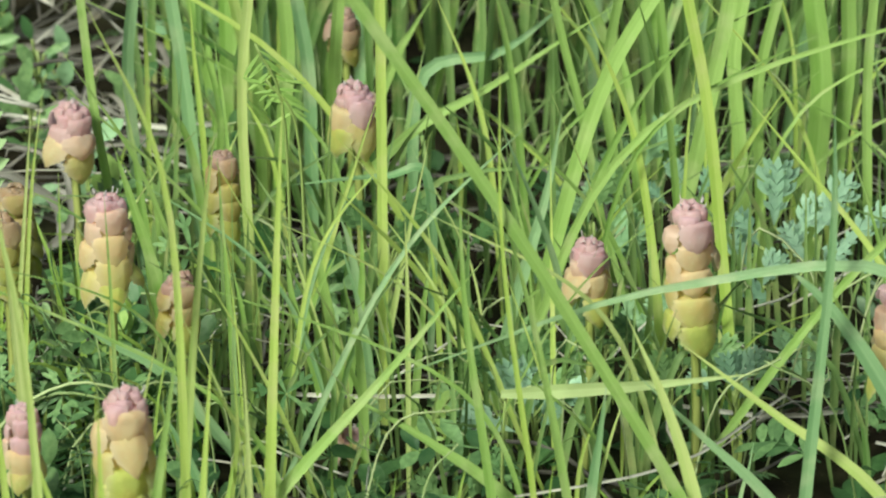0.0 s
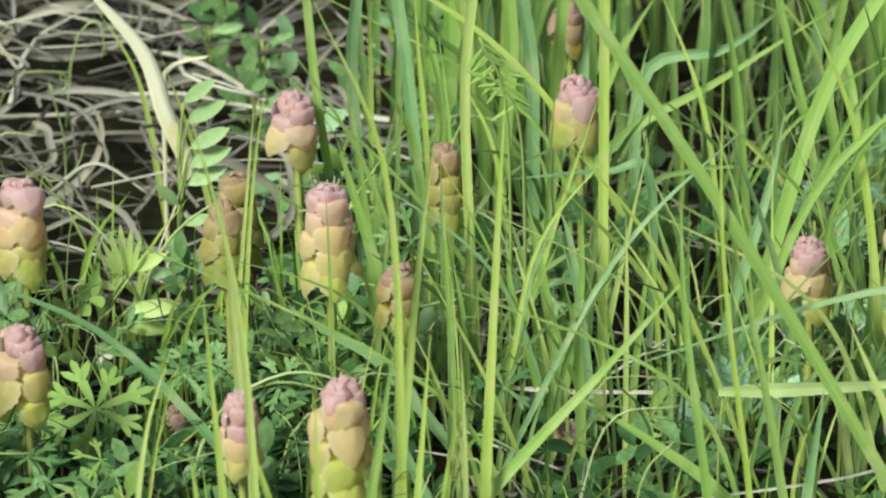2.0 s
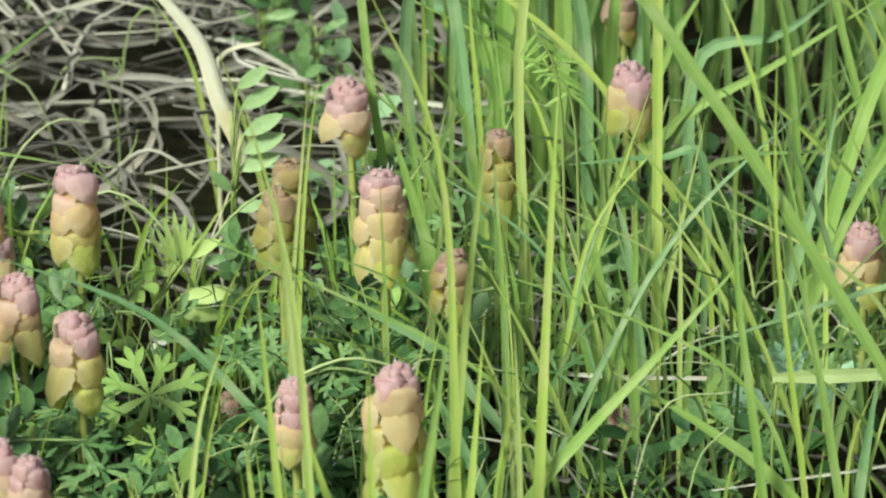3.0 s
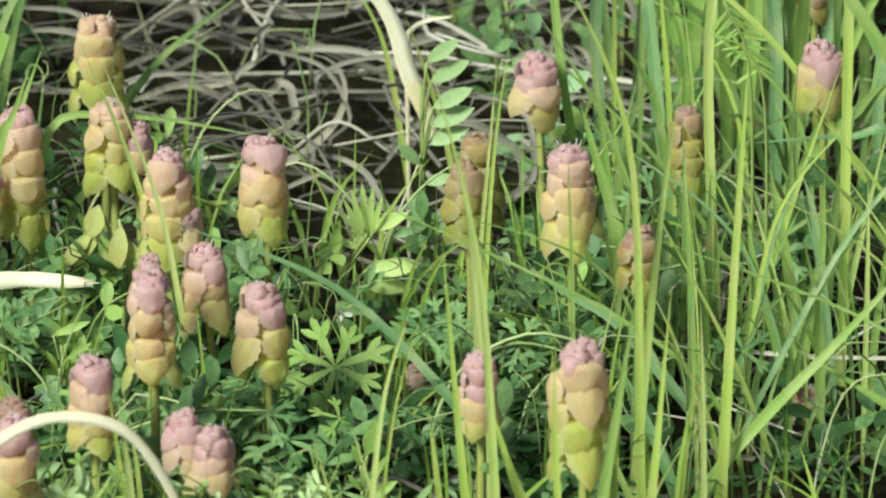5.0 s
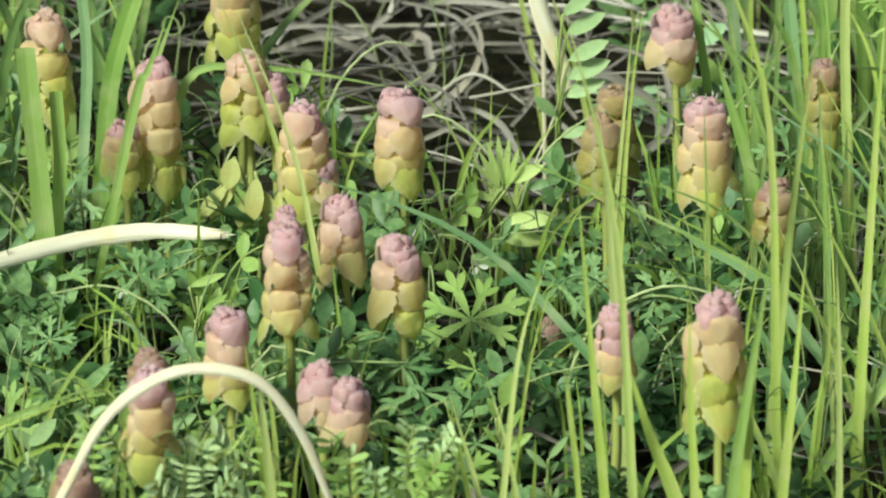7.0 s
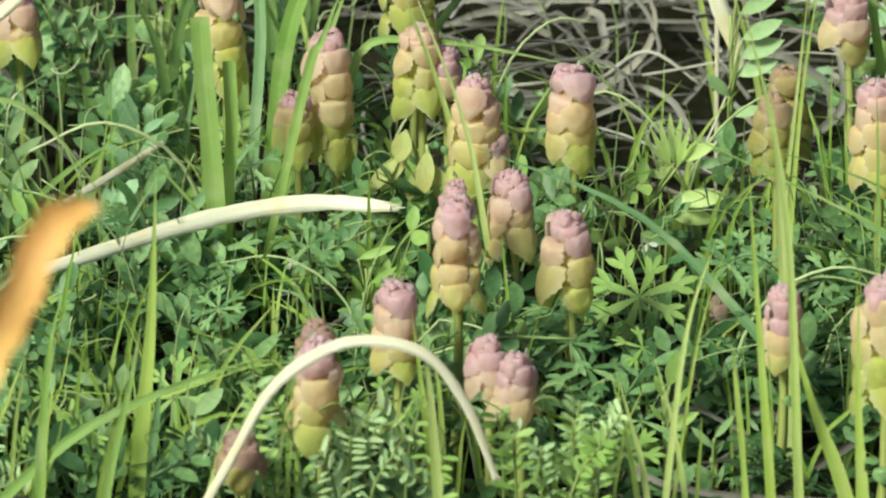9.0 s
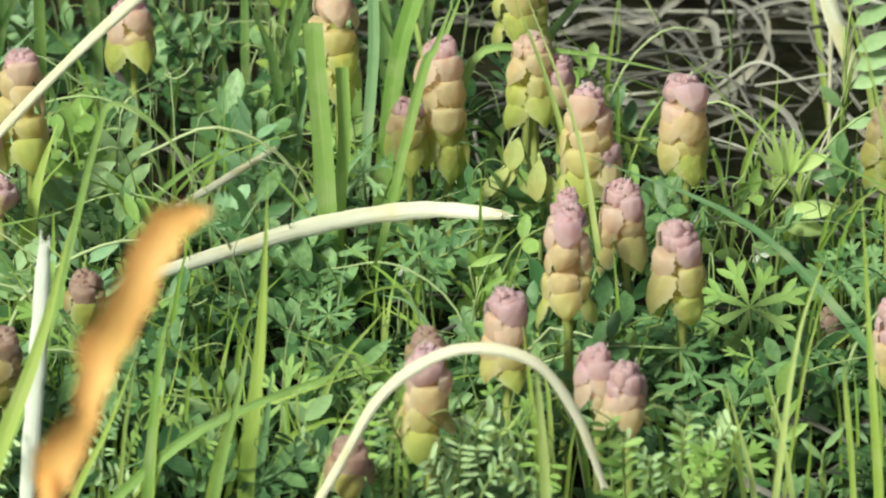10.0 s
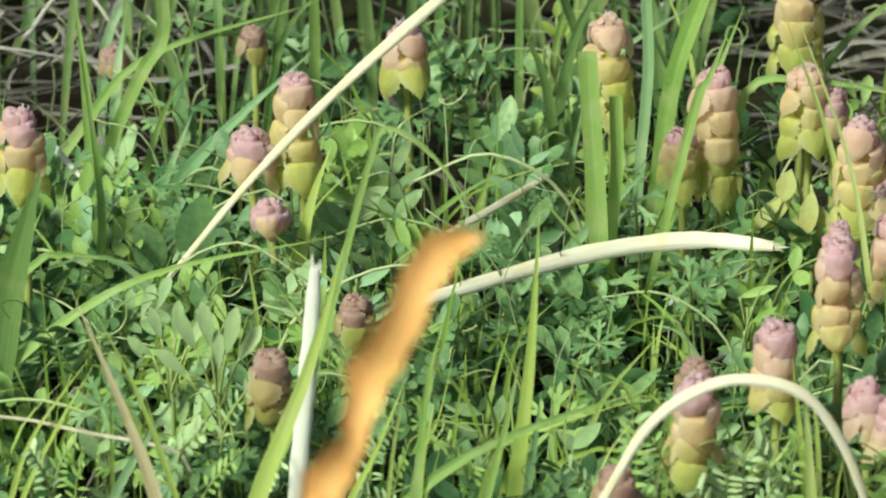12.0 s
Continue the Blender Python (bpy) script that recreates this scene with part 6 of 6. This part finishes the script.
def grey_herbs():
    """Blue-grey lobed herbs under the tall grass."""
    r = random.Random(29)
    for k in range(18):
        x, y = r.uniform(0.17, 0.42), r.uniform(2.04, 2.30)
        top = r.uniform(0.025, 0.055)
        leaves = []
        for i in range(r.randint(4, 7)):
            turn = -70 + 140 * r.random()
            leaves.append((turn / 9000, top * r.uniform(0.55, 1.0), r.choice((0.014, 0.018, 0.024)), turn, r.choice((0.4, 0.5))))
        lobed_herb(x, y, leaves, r.choice((HERB_BLUE, HERB_GREY, HERB_PART, HERB_PART)), "grey-green herb with lobed leaves under tall grass", "lobed_herb", 2)


grey_herbs()


def front_herbs():
    """Bright, finely cut leaves and short shoots along the near edge of the patch."""
    r = random.Random(83)
    for k in range(70):
        x, y = r.uniform(-0.44, 0.04), r.uniform(1.99, 2.13)
        if k % 2:
            cranesbill(x, y, r.uniform(0.025, 0.055), r.uniform(0.010, 0.016), r.choice((5, 7)), (r.uniform(10, 50), r.uniform(-25, 25)), r.choice((HERB_LIME, HERB_PART)), seed=300 + k)
        else:
            top = r.uniform(0.028, 0.056)
            leaves = [(r.uniform(-0.003, 0.003), top * (0.3 + 0.7 * i / 8), r.choice((0.009, 0.012, 0.015)), r.uniform(10, 70) * (1 if i % 2 else -1), r.choice((0.22, 0.3, 0.4))) for i in range(r.randint(5, 8))]
            lobed_herb(x, y, leaves, r.choice((HERB_LIME, HERB_PART, HERB_PALE)), "short bright green leafy shoot near the soil", "leafy_shoot", 0)


front_herbs()


def feathery_sprigs():
    """Finely divided grey-green sprigs that rise in front of the nettles."""
    r = random.Random(67)
    for k in range(44):
        if k < 28:
            x, y, z = r.uniform(-0.125, 0.0), r.uniform(1.935, 1.965), r.uniform(0.055, 0.082)
        else:
            x, y, z = r.uniform(-0.33, -0.17), r.uniform(1.95, 2.00), r.uniform(0.045, 0.070)
        a = r.uniform(-0.020, 0.020)
        vetch(x, y, (a * 0.3, z * 0.65), (a, z), r.randint(6, 8), r.choice((0.0055, 0.0070)), r.choice((0.26, 0.34)), r.choice((HERB_SPOON, HERB_LIME, HERB_PALE, HERB_LIME)), start=0.42, tendril=k % 3 == 0, seed=500 + k, label="fine feathery grey-green sprig with narrow leaflets")


feathery_sprigs()


def thin_stalks():
    r = random.Random(55)
    heap = Heap()
    for _ in range(380):
        x, y = r.uniform(-0.52, 0.45), r.uniform(2.0, 2.62)
        if in_thatch(x, y) and r.random() < 0.8:
            continue
        h, a = r.uniform(0.03, 0.085), r.uniform(0, 2 * math.pi)
        l = r.uniform(0.01, 0.06)
        dx, dy = math.cos(a) * l, math.sin(a) * l * 0.5
        k = r.uniform(0.0003, 0.0007)
        p = [(x, y, -0.002), (x + dx * 0.35, y + dy * 0.4, h * 0.75), (x + dx, y + dy, h * r.uniform(0.8, 1.1))]
        if r.random() < 0.4:
            p += [(x + dx * 1.2, y + dy, h * 0.8), (x + dx * 1.1, y + dy, h * 0.7)]
        heap.add(tube(p, k, k * 0.6, 10, 3))
    for _ in range(46):
        x, y = r.uniform(-0.50, 0.10), r.uniform(2.0, 2.30)
        h, l, a = r.uniform(0.03, 0.08), r.uniform(0.03, 0.09), r.uniform(-0.5, 0.5) + r.choice((0, math.pi))
        dx, dy = math.cos(a) * l, math.sin(a) * l * 0.5
        k = r.uniform(0.0006, 0.0011)
        heap.add(tube([(x, y, -0.002), (x + dx * 0.2, y + dy * 0.3, h * 0.7), (x + dx * 0.6, y + dy * 0.7, h), (x + dx, y + dy, h * r.uniform(0.75, 1.05))], k, k * 0.5, 12, 5))
    for _ in range(30):
        x, y, z = r.uniform(-0.44, 0.02), r.uniform(2.02, 2.40), r.uniform(0.03, 0.075)
        q, turns, rad, a = r.uniform(0, 6.28), r.uniform(4.0, 9.0), r.uniform(0.002, 0.006), r.uniform(-0.8, 0.8)
        lift = r.uniform(0.004, 0.016)
        p = [(x, y, 0.0), (x + r.uniform(-0.006, 0.006), y, z * 0.6)]
        for i in range(9):
            k = i / 8
            d = rad * (1 - 0.6 * k)
            p.append((x + (d * math.cos(q + turns * k) + lift * k) * math.cos(a), y + 0.5 * d * math.sin(q + turns * k), z + d * math.sin(q + turns * k) + lift * k))
        heap.add(tube(p, 0.0005, 0.0003, 26, 3))
    tagged(new("thin_stalks", heap.mesh("thin_stalks", THIN)), "tangle of thin pale green stalks and tendrils", "low plants", kind="stuff")


thin_stalks()


def scatter_blades():
    """Tall grass behind and between, blade by blade."""
    r = random.Random(91)

    def clear(x, y):
        """The gap in the tuft where the grey lobed herbs stand open."""
        return 0.152 < x / y < 0.185 and y < 2.24

    for k in range(36):
        x, y = r.uniform(0.12, 0.46), r.uniform(2.04, 2.30)
        if clear(x, y):
            continue
        h = r.uniform(0.07, 0.20)
        u = r.gauss(0, 0.5) * h
        grass_blade(x, y, (u * r.uniform(0.2, 0.55), h * r.uniform(0.5, 0.7)), (u, h), r.uniform(0.0016, 0.0042), r.choice((GRASS, GRASS_YELLOW, GRASS_BLUE, GRASS)), lean=r.uniform(-0.03, 0.05), twist=r.uniform(-0.6, 0.6))
    for k in range(100):
        x, y = r.uniform(0.10, 0.50), r.uniform(2.02, 2.36)
        if clear(x, y):
            continue
        h = r.uniform(0.05, 0.15)
        u = r.gauss(0, 0.45) * h
        grass_blade(x, y, (u * r.uniform(0.1, 0.5), h * r.uniform(0.5, 0.7)), (u, h), r.uniform(0.0010, 0.0024), r.choice((GRASS_YELLOW, GRASS_YELLOW, GRASS)), lean=r.uniform(-0.03, 0.04), twist=r.uniform(-0.8, 0.8))
    for k in range(170):
        x, y = r.uniform(0.12, 0.56), r.uniform(2.36, 2.82)
        if in_thatch(x, y) or (y < 2.3 and r.random() < 0.35):
            continue
        h = r.uniform(0.13, 0.30)
        u = max(-0.45, min(0.45, r.gauss(0, 0.42))) * h
        grass_blade(x, y, (u * r.uniform(0.1, 0.45), h * 0.55), (u, h), r.uniform(0.003, 0.0062), r.choice((GRASS, GRASS, GRASS_YELLOW, GRASS_DEEP, GRASS_BLUE) if x < 0.36 else (GRASS, GRASS_DEEP, GRASS_DEEP, GRASS_DEEP, GRASS_BLUE)), lean=r.uniform(-0.04, 0.05), twist=r.uniform(-0.9, 0.9))
    for k in range(90):
        x, y = r.uniform(-0.54, -0.10), r.uniform(2.26, 2.75)
        if in_thatch(x, y) and r.random() < 0.7:
            continue
        h = r.uniform(0.05, 0.15)
        u = max(-0.7, min(0.7, r.gauss(0, 0.45))) * h
        grass_blade(x, y, (u * r.uniform(0.1, 0.45), h * 0.6), (u, h * r.uniform(0.75, 1.0)), r.uniform(0.002, 0.0055), r.choice((GRASS, GRASS_DEEP, GRASS_DEEP, GRASS_BLUE, GRASS_BLUE)), lean=r.uniform(-0.04, 0.05), twist=r.uniform(-0.7, 0.7))


scatter_blades()



# ---- the meadow round about ----
def meadow():
    """Plain rough grass that carries the meadow on beyond what is looked at."""
    r = random.Random(5)

    def taken(x, y):
        return -0.56 < x < 0.60 and 1.97 < y < 2.82

    def sight(x, y):
        return abs(x) < 0.30 * max(0.4, y) + 0.06 and -0.2 < y < 2.2

    def sweep(name, count, reach, tall, wide, label, steps):
        heap = Heap()
        n = 0
        while n < count:
            d, a = reach[0] + (reach[1] - reach[0]) * r.random() ** 0.75, r.uniform(0, 2 * math.pi)
            cx, cy = d * math.cos(a), 1.6 + d * math.sin(a)
            lush = r.uniform(0.7, 1.3)
            for _ in range(14):
                n += 1
                x, y = cx + r.gauss(0, 0.035 + 0.012 * d), cy + r.gauss(0, 0.035 + 0.012 * d)
                if taken(x, y):
                    continue
                h = r.uniform(*tall) * lush
                if sight(x, y):
                    h = min(h, max(0.02, 0.30 * (1.0 - 0.5 * y))) * 0.7
                w = r.uniform(*wide)
                b = r.uniform(0, 2 * math.pi)
                k = abs(r.gauss(0, 0.5)) * h
                dx, dy = math.cos(b) * k, math.sin(b) * k
                heap.add(ribbon([(x, y, -0.008), (x + dx * 0.35, y + dy * 0.35, h * 0.62), (x + dx, y + dy, h)], w, steps, 0.3, 0.0, (math.cos(b), math.sin(b), 0.3)))
        tagged(new(name, heap.mesh(name, GRASS_FILL)), label, "grass", kind="stuff")

    sweep("meadow_grass", 26000, (0.3, 3.2), (0.05, 0.15), (0.003, 0.007), "rough green meadow grass all round", 4)
    sweep("far_meadow_grass", 12000, (3.0, 9.0), (0.10, 0.26), (0.012, 0.026), "rough green meadow grass farther off", 3)
    herbs = Heap()
    n = 0
    while n < 9000:
        n += 1
        x, y = r.uniform(-3.0, 3.0), r.uniform(-1.4, 4.6)
        if taken(x, y):
            continue
        low = sight(x, y)
        m = Matrix.Translation((x, y, r.uniform(0.002, 0.014 if low else 0.04))) @ Matrix.Rotation(r.uniform(0, 6.28), 4, "Z") @ Matrix.Rotation(radians(r.uniform(-15, 15 if low else 40)), 4, "X") @ Matrix.Scale(r.uniform(1.2, 1.6 if low else 2.6), 4)
        herbs.add(r.choice(OVALS + OVALS + PALMS[:1]), m)
    tagged(new("meadow_herbs", herbs.mesh("meadow_herbs", HERB)), "low green herbs among the meadow grass", "low plants", kind="stuff")


meadow()
